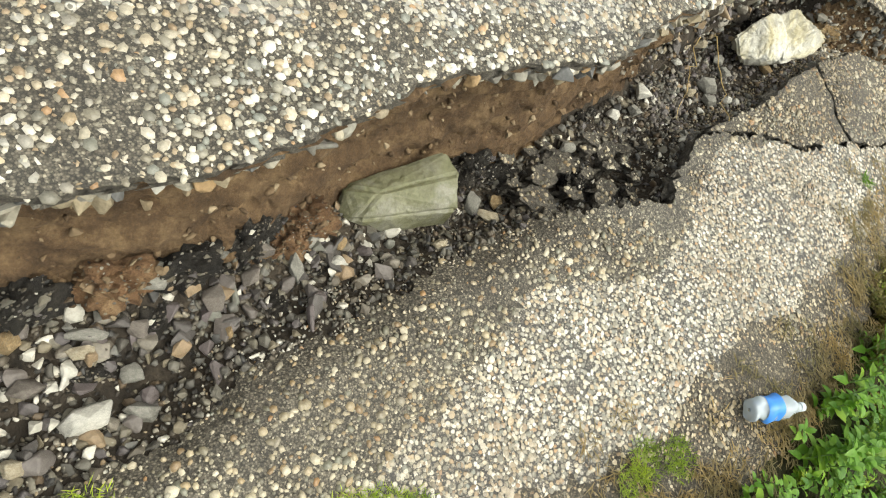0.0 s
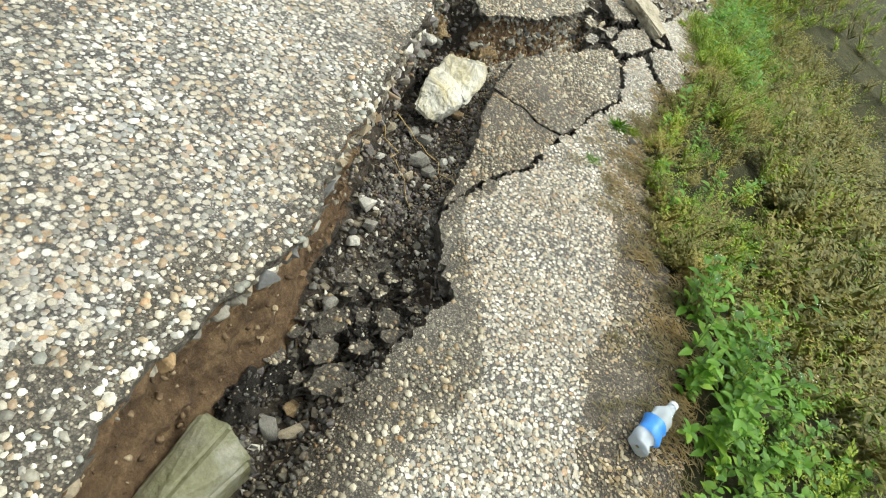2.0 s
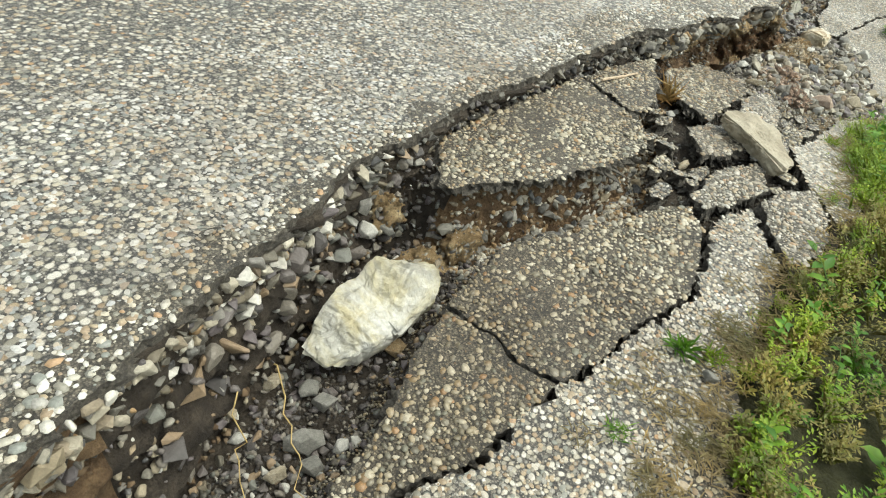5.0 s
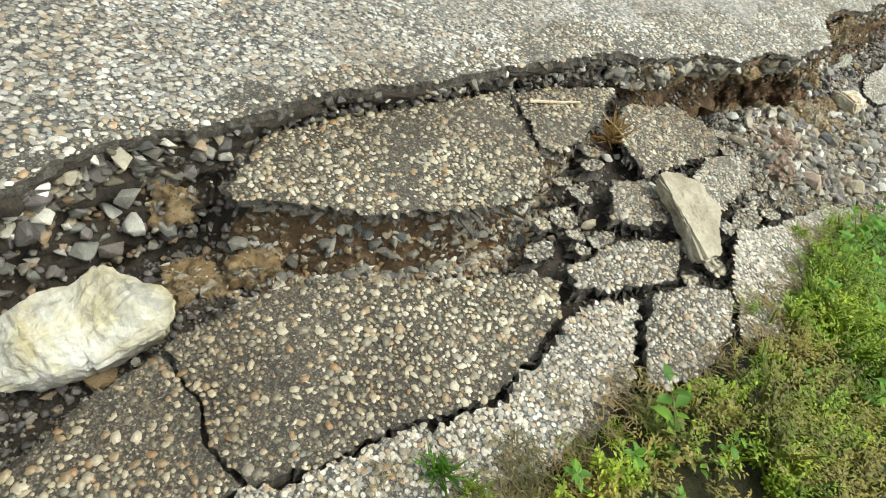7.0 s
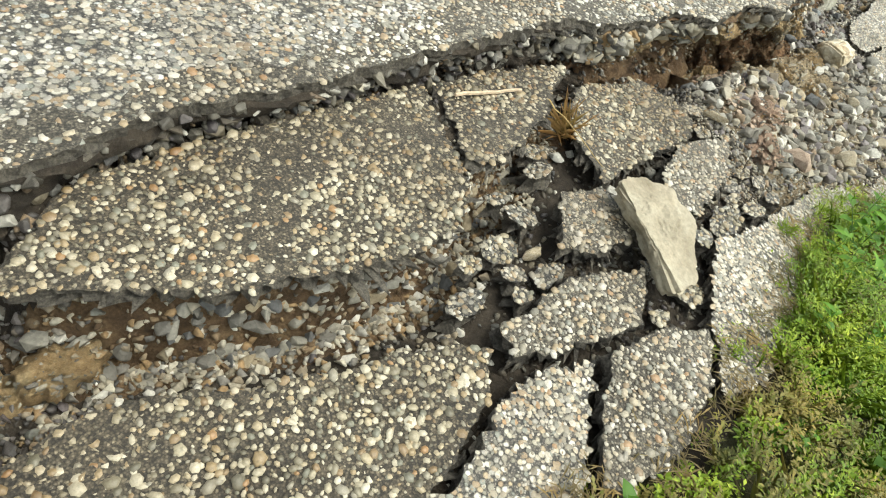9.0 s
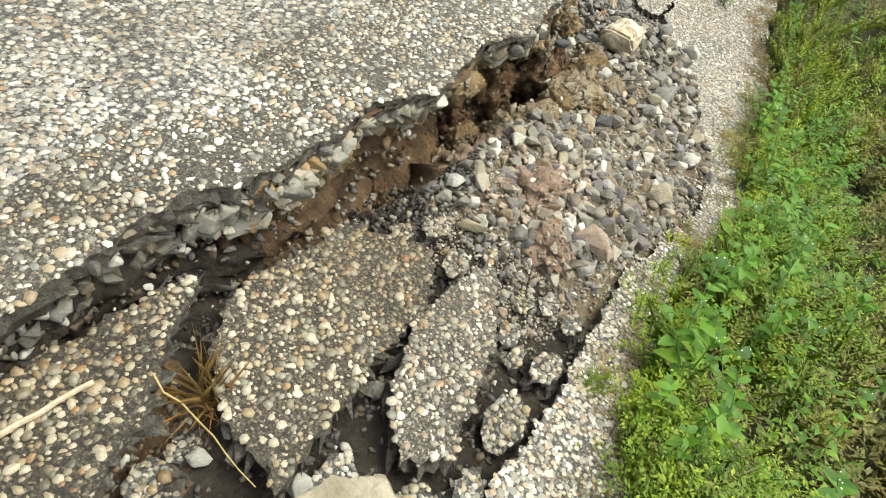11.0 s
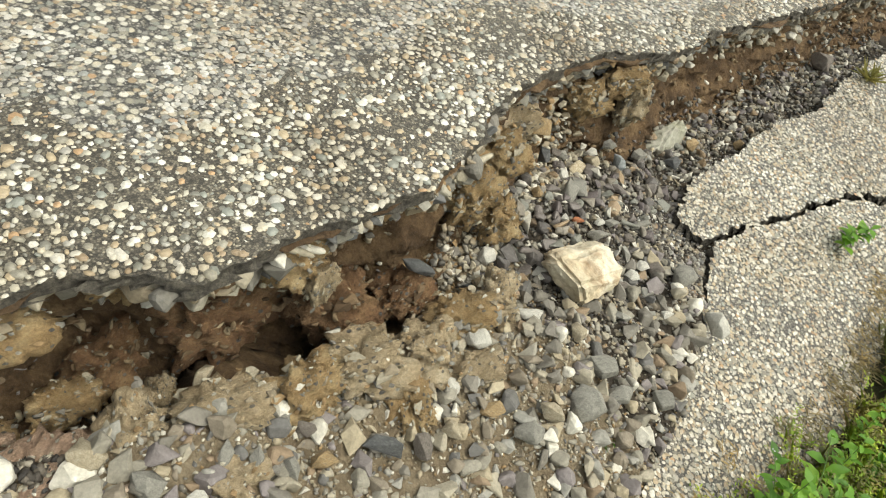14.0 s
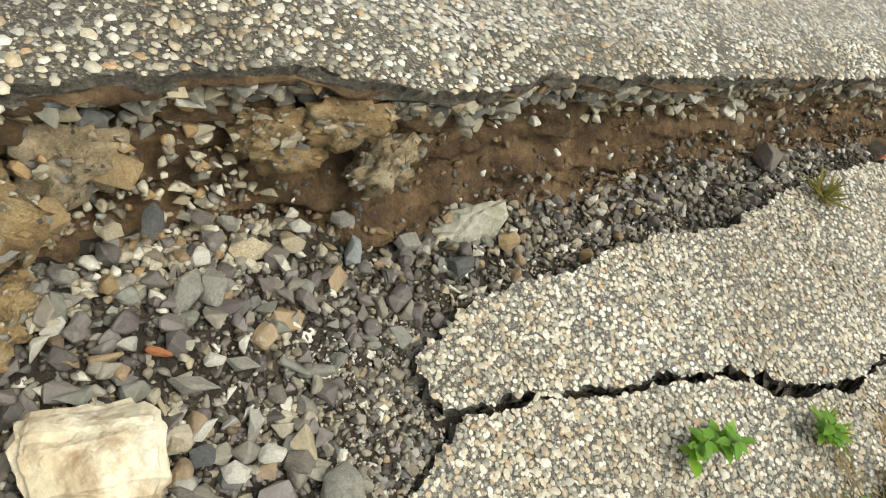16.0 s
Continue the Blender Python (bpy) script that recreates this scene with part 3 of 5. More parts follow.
# ---- pavement pieces ----
SLABS = [
    ("pavement_edge", [(0.90, -1.9), (0.82, 0.18), (0.68, 0.39), (0.58, 0.8), (0.45, 1.2), (0.37, 1.6), (0.42, 2.17), (0.27, 2.35), (0.16, 2.5), (0.19, 2.8), (0.31, 3.08), (0.32, 3.45),
                       (0.36, 3.65), (0.38, 3.9), (0.43, 4.15), (0.39, 4.33), (0.32, 4.58), (0.26, 4.70), (0.34, 4.93), (0.46, 4.80), (0.59, 4.63), (0.62, 4.4), (0.64, 4.05),
                       (0.72, 3.9), (0.92, 3.45), (1.15, 3.0), (1.26, 2.8), (1.42, 2.2), (1.54, 1.85), (1.8, 1.2), (2.1, -1.9)], 0.0),
    ("asphalt_slab", [(0.14, 2.56), (0.04, 3.0), (-0.05, 3.2), (-0.115, 3.425), (0.06, 3.437), (0.18, 3.418), (0.30, 3.455), (0.292, 3.1), (0.175, 2.83)], 0.0),
    ("asphalt_slab", [(-0.12, 3.44), (-0.17, 3.74), (-0.15, 3.89), (-0.05, 4.11), (0.01, 4.3), (0.09, 4.6), (0.16, 4.69), (0.27, 4.58), (0.36, 4.325), (0.405, 4.17), (0.36, 3.94),
                      (0.34, 3.78), (0.345, 3.64), (0.305, 3.47), (0.18, 3.432), (0.06, 3.45)], 0.005),
    ("asphalt_slab", [(-0.54, 3.79), (-0.68, 4.0), (-0.71, 4.3), (-0.71, 4.67), (-0.715, 5.09), (-0.52, 5.02), (-0.37, 4.96), (-0.24, 4.91), (-0.13, 4.73), (-0.17, 4.38), (-0.25, 4.09),
                      (-0.36, 3.9), (-0.43, 3.74)], None),
    ("asphalt_slab", [(-0.71, 5.14), (-0.71, 5.5), (-0.65, 5.82), (-0.42, 5.42), (-0.31, 5.1), (-0.36, 5.0)], None),
    ("asphalt_slab", [(-0.57, 5.83), (-0.53, 6.28), (-0.30, 6.42), (-0.18, 6.26), (-0.16, 5.80), (-0.13, 5.55), (-0.3, 5.58), (-0.45, 5.66)], None),
    ("asphalt_slab", [(-0.18, 6.17), (-0.12, 6.57), (-0.03, 6.44), (0.08, 6.19), (0.13, 5.88), (0.04, 5.76), (-0.07, 5.88)], 0.02),
    ("asphalt_slab", [(-0.16, 5.31), (-0.12, 5.49), (-0.04, 5.55), (0.09, 5.45), (0.09, 5.27), (0.0, 5.13)], 0.03),
    ("asphalt_slab", [(0.36, 5.0), (0.37, 5.22), (0.47, 5.42), (0.59, 5.26), (0.67, 5.0), (0.65, 4.74), (0.60, 4.69), (0.48, 4.83)], 0.015),
    ("asphalt_slab", [(0.13, 4.75), (0.11, 5.1), (0.20, 5.40), (0.34, 5.2), (0.30, 4.97), (0.21, 4.72)], 0.01),
    ("pavement_edge", [(0.46, 5.50), (0.32, 5.72), (0.24, 5.86), (0.27, 6.05), (0.28, 6.4), (0.28, 7.0), (0.37, 7.4), (0.45, 7.9), (0.30, 8.6), (0.10, 9.0), (-0.03, 9.33), (-0.2, 9.5),
                       (-0.335, 9.68), (-0.33, 9.9), (-0.28, 10.2), (-0.25, 10.45), (-0.2, 10.68), (-0.12, 10.72), (-0.06, 11.05), (-0.12, 11.4), (-0.02, 12.5), (0.0, 14), (0.3, 14), (0.3, 12),
                       (0.22, 11), (0.33, 10.3), (0.53, 9.6), (0.58, 8.9), (0.66, 8.1), (0.56, 7.5), (0.47, 7.0), (0.50, 6.45), (0.62, 6.09), (0.70, 5.4), (0.64, 5.28)], 0.0),
    ("pavement_edge", [(-0.37, 9.63), (-0.52, 9.60), (-0.65, 9.85), (-0.68, 10.2), (-0.74, 10.5), (-0.72, 10.9), (-0.84, 11.4), (-0.88, 11.9), (-0.9, 14), (-0.06, 13.9), (-0.148, 11.4),
                       (-0.088, 11.09), (-0.148, 10.785), (-0.228, 10.735), (-0.277, 10.48), (-0.307, 10.2), (-0.355, 9.9)], 0.0),
]
UPPER = {3: (-0.09, 0.0, 0.0), 4: (-0.10, 0.02, -0.02), 5: (-0.19, -0.1, -0.05)}
bare = lambda x, y: np.clip(0.42 + (x - bank_x(y) - 0.02 + 0.08 * ripple(x, y, 9, 7)) / 0.5, 0.38, 1) * (y < 2.6) + 0.97 * (y >= 2.6)


def is_worn(x, y):
    """The dark strip of the shoulder beside the trench, where dust has been washed out."""
    return x - bank_x(y) < np.interp(y, [0.0, 0.8, 2.0, 2.9, 3.4], [0.48, 0.40, 0.24, 0.12, -1]) + 0.09 * ripple(x, y, 17, 5)


def is_dirty(x, y):
    """The muddy strip of the shoulder along the weeds."""
    return (verge(y) - x < np.interp(y, [0.5, 1.2, 2.2, 3.2, 3.8], [0.30, 0.36, 0.32, 0.22, 0.0]) + 0.10 * ripple(x, y, 18, 4) + 0.05 * ripple(x, y, 20, 15)) & ~is_worn(x, y)


for k, (name, poly, lift) in enumerate(SLABS):
    if lift is None:
        z0, sx, sy = UPPER[k]
        cx, cy = np.mean(poly, 0)
        zf = lambda x, y, z0=z0, sx=sx, sy=sy, cx=cx, cy=cy: z0 + sx * (x - cx) + sy * (y - cy)
    else:
        zf = lambda x, y, lift=lift: pave_z(x, y) + lift
    if k == 0:
        zf = lambda x, y: pave_z(x, y) - 0.10 * np.clip(1 - (x - bank_x(y) + 0.02) / 0.20, 0, 1) ** 2 * np.clip((1.9 - y) / 0.4, 0, 1)
    out = jagged(poly, 0.016, (0.010 if k in (1, 2) else 0.016) if k else 0.024, 40 + k)
    big = name == "pavement_edge"
    ob = part(name, sheet_mesh(name, out, zf, M_PAVE if big else M_SLABTOP if k < 6 else M_MATRIX, M_TAR, 0.034 if k in (3, 4, 5) else 0.06, 0.05, 60 + k))
    if k == 0:
        ob.data.materials.append(M_MATRIX)
        ob.data.materials.append(M_SLABTOP)
        tar = [1 if p.material_index else 2 if is_worn(p.center.x, p.center.y) else 3 if is_dirty(p.center.x, p.center.y) else 0 for p in ob.data.polygons]
        ob.data.polygons.foreach_set("material_index", tar)
    fine = not (k in (1, 2, 3, 4, 5))
    if k == 0:
        part("pebble_coat", chips("pebble_coat", out, zf, 0.0195, 0.0082, M_PEB3, 79, lambda x, y: bare(x, y) * is_worn(x, y)), ob)["kind"] = "stuff"
        part("pebble_coat", chips("pebble_coat", out, zf, 0.0170, 0.0073, M_SHOULDER, 80, lambda x, y: 0.93 * ~(is_worn(x, y) | is_dirty(x, y)), True), ob)["kind"] = "stuff"
        part("pebble_coat", chips("pebble_coat", out, zf, 0.0170, 0.0073, M_DIRTY, 78, lambda x, y: 0.9 * is_dirty(x, y), True), ob)["kind"] = "stuff"
    elif fine:
        part("pebble_coat", chips("pebble_coat", out, zf, 0.0175, 0.0078, M_SHOULDER, 80 + k, 0.93, big), ob)["kind"] = "stuff"
    else:
        part("pebble_coat", chips("pebble_coat", out, zf, 0.0185, 0.0082, M_PEB3, 80 + k, 0.97), ob)["kind"] = "stuff"
    if big:
        tagged(ob, "pale weathered chip-sealed road shoulder, sunken and cracked", "pavement", kind="structure")
    else:
        tagged(ob, "broken slab of pebbly asphalt, tilted and sunk in the crack", "asphalt slab", "broken asphalt slabs")

rng = np.random.default_rng(5)
taken = [np.array(poly) for _, poly, _ in SLABS]
made = 0
for _ in range(900):
    if made >= 34:
        break
    y = rng.uniform(4.65, 6.75)
    x = rng.uniform(-0.42, 0.36)
    r = rng.uniform(0.035, 0.075)
    ring = np.array([(x + r * 0.8 * math.cos(a), y + r * 1.2 * math.sin(a)) for a in np.linspace(0, 6.28, 9)[:-1]])
    if any(inside(ring[:, 0], ring[:, 1], t).any() or inside(t[:, 0], t[:, 1], ring).any() for t in taken):
        continue
    taken.append(ring)
    made += 1
    z0 = float(pave_z(x, y)) - rng.uniform(0.0, 0.045)
    sx, sy = rng.normal(0, 0.16, 2)
    zf = lambda px, py, z0=z0, sx=sx, sy=sy, x=x, y=y: z0 + sx * (px - x) + sy * (py - y)
    out = jagged(ring * 1.0, 0.016, 0.008, 400 + made)
    ob = part("asphalt_chunk", sheet_mesh("asphalt_chunk", out, zf, M_SLAB, M_TAR, 0.06, 0.03, 500 + made))
    part("pebble_coat", chips("pebble_coat", out, zf, 0.018, 0.0082, M_PEB3 if made % 2 else M_SHOULDER, 600 + made, 0.95), ob)["kind"] = "stuff"
    tagged(ob, "small broken chunk of pebbly asphalt in the crack", "asphalt chunk", "asphalt chunks")

# crumbled tarry pavement sunk in the trench
made = 0
for _ in range(900):
    if made >= 26:
        break
    y = rng.uniform(1.62, 2.48)
    x = rng.uniform(-0.02, float(bank_x(y)) + 0.02)
    r = rng.uniform(0.035, 0.085)
    ring = np.array([(x + r * rng.uniform(0.7, 1.0) * math.cos(a), y + r * rng.uniform(0.9, 1.35) * math.sin(a)) for a in np.linspace(0, 6.28, 9)[:-1]])
    if any(inside(ring[:, 0], ring[:, 1], t).any() or inside(t[:, 0], t[:, 1], ring).any() for t in taken):
        continue
    taken.append(ring)
    made += 1
    z0 = -0.59 + 0.40 * (x - 0.2) + 0.08 * (y - 2.05) + rng.uniform(-0.025, 0.02)
    sx, sy = 0.3 + rng.normal(0, 0.22), rng.normal(0, 0.2)
    zf = lambda px, py, z0=z0, sx=sx, sy=sy, x=x, y=y: z0 + sx * (px - x) + sy * (py - y)
    out = jagged(ring, 0.012, 0.012, 700 + made)
    ob = part("asphalt_chunk", sheet_mesh("asphalt_chunk", out, zf, M_TAR, M_TAR, 0.07, 0.03, 730 + made))
    part("pebble_coat", chips("pebble_coat", out, zf, 0.018, 0.0068, M_PEB3, 760 + made, 0.55), ob)["kind"] = "stuff"
    tagged(ob, "crumbled chunk of black tarry asphalt sunk in the trench", "asphalt chunk", "tarry chunks")

# ---- rocks ----
KINDS = {
    "g": ("grey", [(0.3, (0.20, 0.195, 0.175)), (0.5, (0.29, 0.28, 0.25)), (0.7, (0.37, 0.355, 0.32))], None),
    "p": ("brownish grey", [(0.3, (0.14, 0.12, 0.105)), (0.5, (0.20, 0.175, 0.155)), (0.7, (0.26, 0.23, 0.20))], None),
    "w": ("whitish", [(0.3, (0.48, 0.465, 0.42)), (0.5, (0.62, 0.60, 0.55)), (0.7, (0.70, 0.68, 0.62))], None),
    "o": ("ochre", [(0.3, (0.24, 0.155, 0.075)), (0.5, (0.36, 0.25, 0.125)), (0.7, (0.46, 0.35, 0.21))], (0.28, 0.22, 0.14)),
    "y": ("tan", [(0.3, (0.31, 0.26, 0.18)), (0.5, (0.43, 0.37, 0.27)), (0.7, (0.52, 0.47, 0.37))], None),
    "d": ("dark slate", [(0.3, (0.075, 0.077, 0.08)), (0.5, (0.115, 0.118, 0.122)), (0.7, (0.17, 0.17, 0.17))], None),
    "c": ("cream", [(0.3, (0.46, 0.38, 0.25)), (0.5, (0.58, 0.51, 0.38)), (0.7, (0.66, 0.60, 0.48))], (0.34, 0.25, 0.14)),
    "b": ("blue-grey", [(0.3, (0.22, 0.24, 0.255)), (0.5, (0.31, 0.335, 0.345)), (0.7, (0.39, 0.41, 0.42))], None),
    "r": ("brick-red", [(0.3, (0.26, 0.09, 0.045)), (0.5, (0.38, 0.15, 0.07)), (0.7, (0.45, 0.20, 0.10))], None),
    "k": ("pinkish", [(0.3, (0.33, 0.24, 0.185)), (0.5, (0.45, 0.34, 0.26)), (0.7, (0.52, 0.42, 0.34))], None),
}
ROCK_MAT = {k: stone_mat(f"{name.replace(' ', '_')}_rock", stops, 0.72, "noise", vein, 16.0) for k, (name, stops, vein) in KINDS.items()}
ROCK_ME = {}


def rock_mesh(key, v, flat):
    slot = (key, v, flat)
    if slot not in ROCK_ME:
        squash = (1, 1, 0.42) if flat else (1, 1, 0.62 + 0.06 * v)
        bm = worn(hull(hull_points(300 + 17 * v + ord(key), 13 + 2 * v, squash)), 0.05, 1, 0.05, v, 2.5)
        me = bpy.data.meshes.new("stone")
        for fc in bm.faces:
            fc.smooth = True
        bm.to_mesh(me)
        bm.free()
        me.materials.append(ROCK_MAT[key])
        ROCK_ME[slot] = me
    return ROCK_ME[slot]


def rocks(rows, where, group):
    for n, (x, y, z, half, ratio, yaw, key) in enumerate(rows):
        flat = ratio < 0.45
        ob = new("stone", rock_mesh(key, n % 4, flat))
        thick = half * (0.38 if flat else 0.62)
        m = pose(x, y, z + thick * 0.55 + 0.012, random.uniform(-14, 14), random.uniform(-14, 14), yaw)
        ob.matrix_world = m @ Matrix.Diagonal((half, half * max(ratio, 0.3), half * (0.9 if flat else 0.95), 1))
        shape = "flat" if flat else "angular"
        size = "large" if half > 0.06 else "small" if half < 0.035 else "broken"
        tagged(ob, f"{size} {shape} {KINDS[key][0]} stone lying {where}", "stone", group)


TRENCH = "in the trench beside the road"
rocks([(0.35, 0.23, -0.63, 0.084, 0.7, 91, "g"), (0.43, 0.39, -0.67, 0.051, 0.8, 140, "p"), (0.68, 0.02, -0.64, 0.085, 0.5, 103, "w"), (0.38, 0.51, -0.66, 0.044, 0.8, 158, "p"),
       (0.36, -0.08, -0.59, 0.054, 0.8, 79, "o"), (0.45, -0.13, -0.65, 0.058, 0.6, 155, "o"), (0.51, 0.03, -0.64, 0.041, 0.6, 77, "y"), (0.59, 0.14, -0.67, 0.043, 0.7, 76, "g"),
       (0.48, 0.19, -0.67, 0.048, 0.7, 77, "p"), (0.54, 0.41, -0.65, 0.021, 1.0, 77, "o"), (0.70, 0.15, -0.65, 0.054, 0.6, 75, "g"), (0.57, -0.10, -0.65, 0.05, 0.7, 111, "p")], TRENCH, "trench stones")
rocks([(0.32, 0.84, -0.69, 0.033, 0.8, 81, "o"), (0.38, 0.81, -0.68, 0.033, 0.8, 80, "w"), (0.39, 1.19, -0.64, 0.035, 0.8, 81, "y"), (0.29, 0.56, -0.67, 0.063, 0.7, 81, "p"),
       (0.47, 0.05, -0.64, 0.061, 0.4, 77, "g"), (0.38, 0.67, -0.69, 0.065, 0.4, -174, "g"), (0.29, 0.74, -0.69, 0.057, 0.4, 138, "g"), (0.76, -0.15, -0.58, 0.033, 0.8, 71, "y"),
       (0.22, 1.47, -0.77, 0.064, 0.7, 156, "g"), (0.25, 1.65, -0.71, 0.044, 0.6, 75, "p"), (0.23, 1.56, -0.74, 0.037, 1.0, 74, "o"), (0.31, 1.49, -0.70, 0.073, 0.4, -127, "y"),
       (0.26, 1.79, -0.70, 0.06, 0.4, 75, "y")], TRENCH, "trench stones")
rocks([(-0.15, 2.48, -0.60, 0.057, 0.8, 83, "w"), (-0.07, 2.40, -0.62, 0.048, 0.8, 81, "g"), (-0.08, 2.29, -0.64, 0.044, 0.8, 125, "w"), (0.05, 1.98, -0.68, 0.049, 0.6, 79, "g"),
       (-0.60, 3.52, -0.33, 0.066, 0.6, -176, "w"), (-0.60, 3.50, -0.22, 0.06, 0.5, 125, "g"), (-0.58, 3.61, -0.34, 0.034, 1.0, 79, "g"), (-0.37, 2.94, -0.52, 0.043, 0.7, 100, "y"),
       (-0.27, 3.0, -0.50, 0.039, 1.0, 73, "g"), (-0.20, 3.0, -0.51, 0.053, 0.7, 72, "g"), (-0.15, 2.89, -0.54, 0.07, 0.6, 71, "g"), (-0.05, 2.94, -0.50, 0.033, 0.7, 71, "w")], TRENCH, "trench stones")
rocks([(-0.02, 2.77, -0.54, 0.026, 0.8, 70, "w"), (-0.07, 2.86, -0.54, 0.05, 0.6, -132, "g"), (-0.13, 2.77, -0.56, 0.039, 0.7, 70, "y"), (-0.20, 3.30, -0.46, 0.053, 0.8, 137, "o"),
       (-0.04, 2.67, -0.58, 0.032, 0.9, 69, "p"), (-0.30, 2.76, -0.56, 0.032, 0.6, 72, "w"), (-0.56, 3.44, -0.36, 0.045, 0.8, 79, "p"), (-0.12, 5.60, -0.28, 0.036, 0.9, 43, "w"),
       (-0.05, 5.09, -0.29, 0.052, 0.5, 83, "c"), (-0.34, 5.51, -0.26, 0.032, 0.8, 37, "w"), (-0.34, 5.60, -0.27, 0.027, 0.6, 160, "w"), (-0.14, 5.93, -0.31, 0.034, 0.8, 99, "g"),
       (0.20, 6.08, -0.38, 0.021, 0.6, 91, "w")], TRENCH, "trench stones")
HEAP = "on the rubble heap"
rocks([(-0.34, 8.31, -0.45, 0.077, 0.6, 176, "w"), (-0.33, 8.15, -0.44, 0.065, 0.7, -140, "p"), (-0.58, 8.21, -0.34, 0.071, 0.4, -139, "d"), (-0.02, 8.55, -0.53, 0.08, 0.8, 70, "g"),
       (0.01, 8.72, -0.57, 0.059, 0.7, 71, "g"), (0.09, 8.89, -0.59, 0.052, 0.8, -140, "g"), (-0.04, 9.32, -0.56, 0.077, 0.5, 163, "w"), (-0.62, 8.57, -0.49, 0.041, 0.9, 78, "w"),
       (-0.73, 9.06, -0.43, 0.066, 0.6, 141, "g"), (-0.87, 9.33, -0.46, 0.047, 0.7, 82, "y"), (-0.84, 10.05, -0.51, 0.046, 0.8, 83, "o"), (-0.23, 8.14, -0.45, 0.036, 0.8, 159, "w"),
       (-0.50, 7.53, -0.40, 0.059, 0.6, 126, "y")], HEAP, "heap stones")
rocks([(-0.28, 7.50, -0.35, 0.039, 0.6, 143, "g"), (-0.24, 7.56, -0.36, 0.038, 0.6, 161, "g"), (-0.20, 7.62, -0.38, 0.042, 0.6, -175, "g"), (-0.28, 7.70, -0.39, 0.037, 0.7, 69, "p"),
       (-0.16, 7.86, -0.44, 0.073, 0.5, -131, "d"), (-0.19, 7.70, -0.40, 0.058, 0.4, 69, "o"), (-0.12, 7.97, -0.46, 0.048, 0.7, 161, "p"), (-0.22, 8.68, -0.48, 0.039, 0.8, 171, "y"),
       (-0.36, 8.56, -0.49, 0.072, 0.4, -127, "w"), (-0.09, 8.70, -0.52, 0.071, 0.6, -128, "g"), (-0.04, 8.40, -0.49, 0.048, 0.7, -163, "y"), (-0.12, 8.22, -0.47, 0.045, 0.6, 71, "o"),
       (-0.12, 8.08, -0.46, 0.043, 0.7, -160, "y")], HEAP, "heap stones")
rocks([(-0.15, 9.12, -0.53, 0.034, 0.6, 74, "w"), (-0.01, 9.04, -0.58, 0.043, 0.5, 72, "w"), (-0.33, 7.66, -0.38, 0.036, 0.8, 71, "g"), (-0.35, 7.78, -0.40, 0.033, 0.8, 71, "y"),
       (-0.54, 8.47, -0.51, 0.08, 0.3, 77, "d"), (-0.55, 9.14, -0.45, 0.052, 0.4, 78, "g"), (-0.36, 9.18, -0.51, 0.042, 0.6, 76, "w"), (-0.25, 9.30, -0.50, 0.064, 0.8, 76, "g"),
       (-0.85, 8.70, -0.43, 0.04, 0.9, 82, "o"), (-0.24, 8.60, -0.47, 0.026, 0.8, 73, "g"), (-0.40, 6.78, -0.27, 0.049, 0.7, 69, "w"), (-0.30, 6.74, -0.28, 0.032, 0.6, 44, "w"),
       (0.13, 6.94, -0.36, 0.092, 1.0, 43, "k")], HEAP, "heap stones")
rocks([(-0.24, 6.65, -0.30, 0.079, 0.3, -165, "c"), (-0.38, 7.24, -0.28, 0.047, 0.8, 47, "y"), (-0.27, 7.33, -0.29, 0.042, 0.8, 47, "g"), (-0.40, 8.40, -0.45, 0.06, 0.8, 51, "g"),
       (-0.02, 8.30, -0.50, 0.052, 0.9, 49, "g"), (0.28, 8.19, -0.59, 0.059, 0.8, 46, "w"), (0.24, 7.62, -0.49, 0.077, 0.8, 45, "y"), (-0.20, 7.40, -0.34, 0.044, 0.8, 47, "w"),
       (-0.93, 8.93, -0.23, 0.07, 0.9, 174, "o"), (-0.88, 8.80, -0.31, 0.066, 0.7, 86, "o"), (-0.87, 8.92, -0.36, 0.029, 0.8, 86, "y"), (-0.88, 9.00, -0.36, 0.055, 0.5, 173, "d")], HEAP, "heap stones")
rocks([(-0.74, 9.12, -0.43, 0.06, 0.7, 163, "g"), (-0.86, 9.23, -0.47, 0.062, 0.6, 96, "c"), (-0.92, 9.38, -0.46, 0.041, 0.5, 84, "w"), (-0.85, 9.52, -0.51, 0.056, 0.5, 154, "b"),
       (-0.79, 9.86, -0.53, 0.06, 0.9, 84, "d"), (-0.74, 10.32, -0.49, 0.044, 0.7, 84, "o"), (-1.04, 11.44, -0.36, 0.10, 0.7, 125, "p"), (-0.93, 12.14, -0.30, 0.087, 0.5, 88, "r"),
       (-0.60, 8.98, -0.42, 0.045, 0.3, 79, "r"), (-0.52, 9.03, -0.45, 0.072, 0.3, 78, "g"), (-0.57, 9.09, -0.44, 0.031, 0.6, 78, "w"), (-0.52, 9.32, -0.49, 0.058, 0.3, 79, "g"),
       (-0.60, 9.19, -0.45, 0.035, 0.5, 79, "y")], TRENCH, "trench stones")
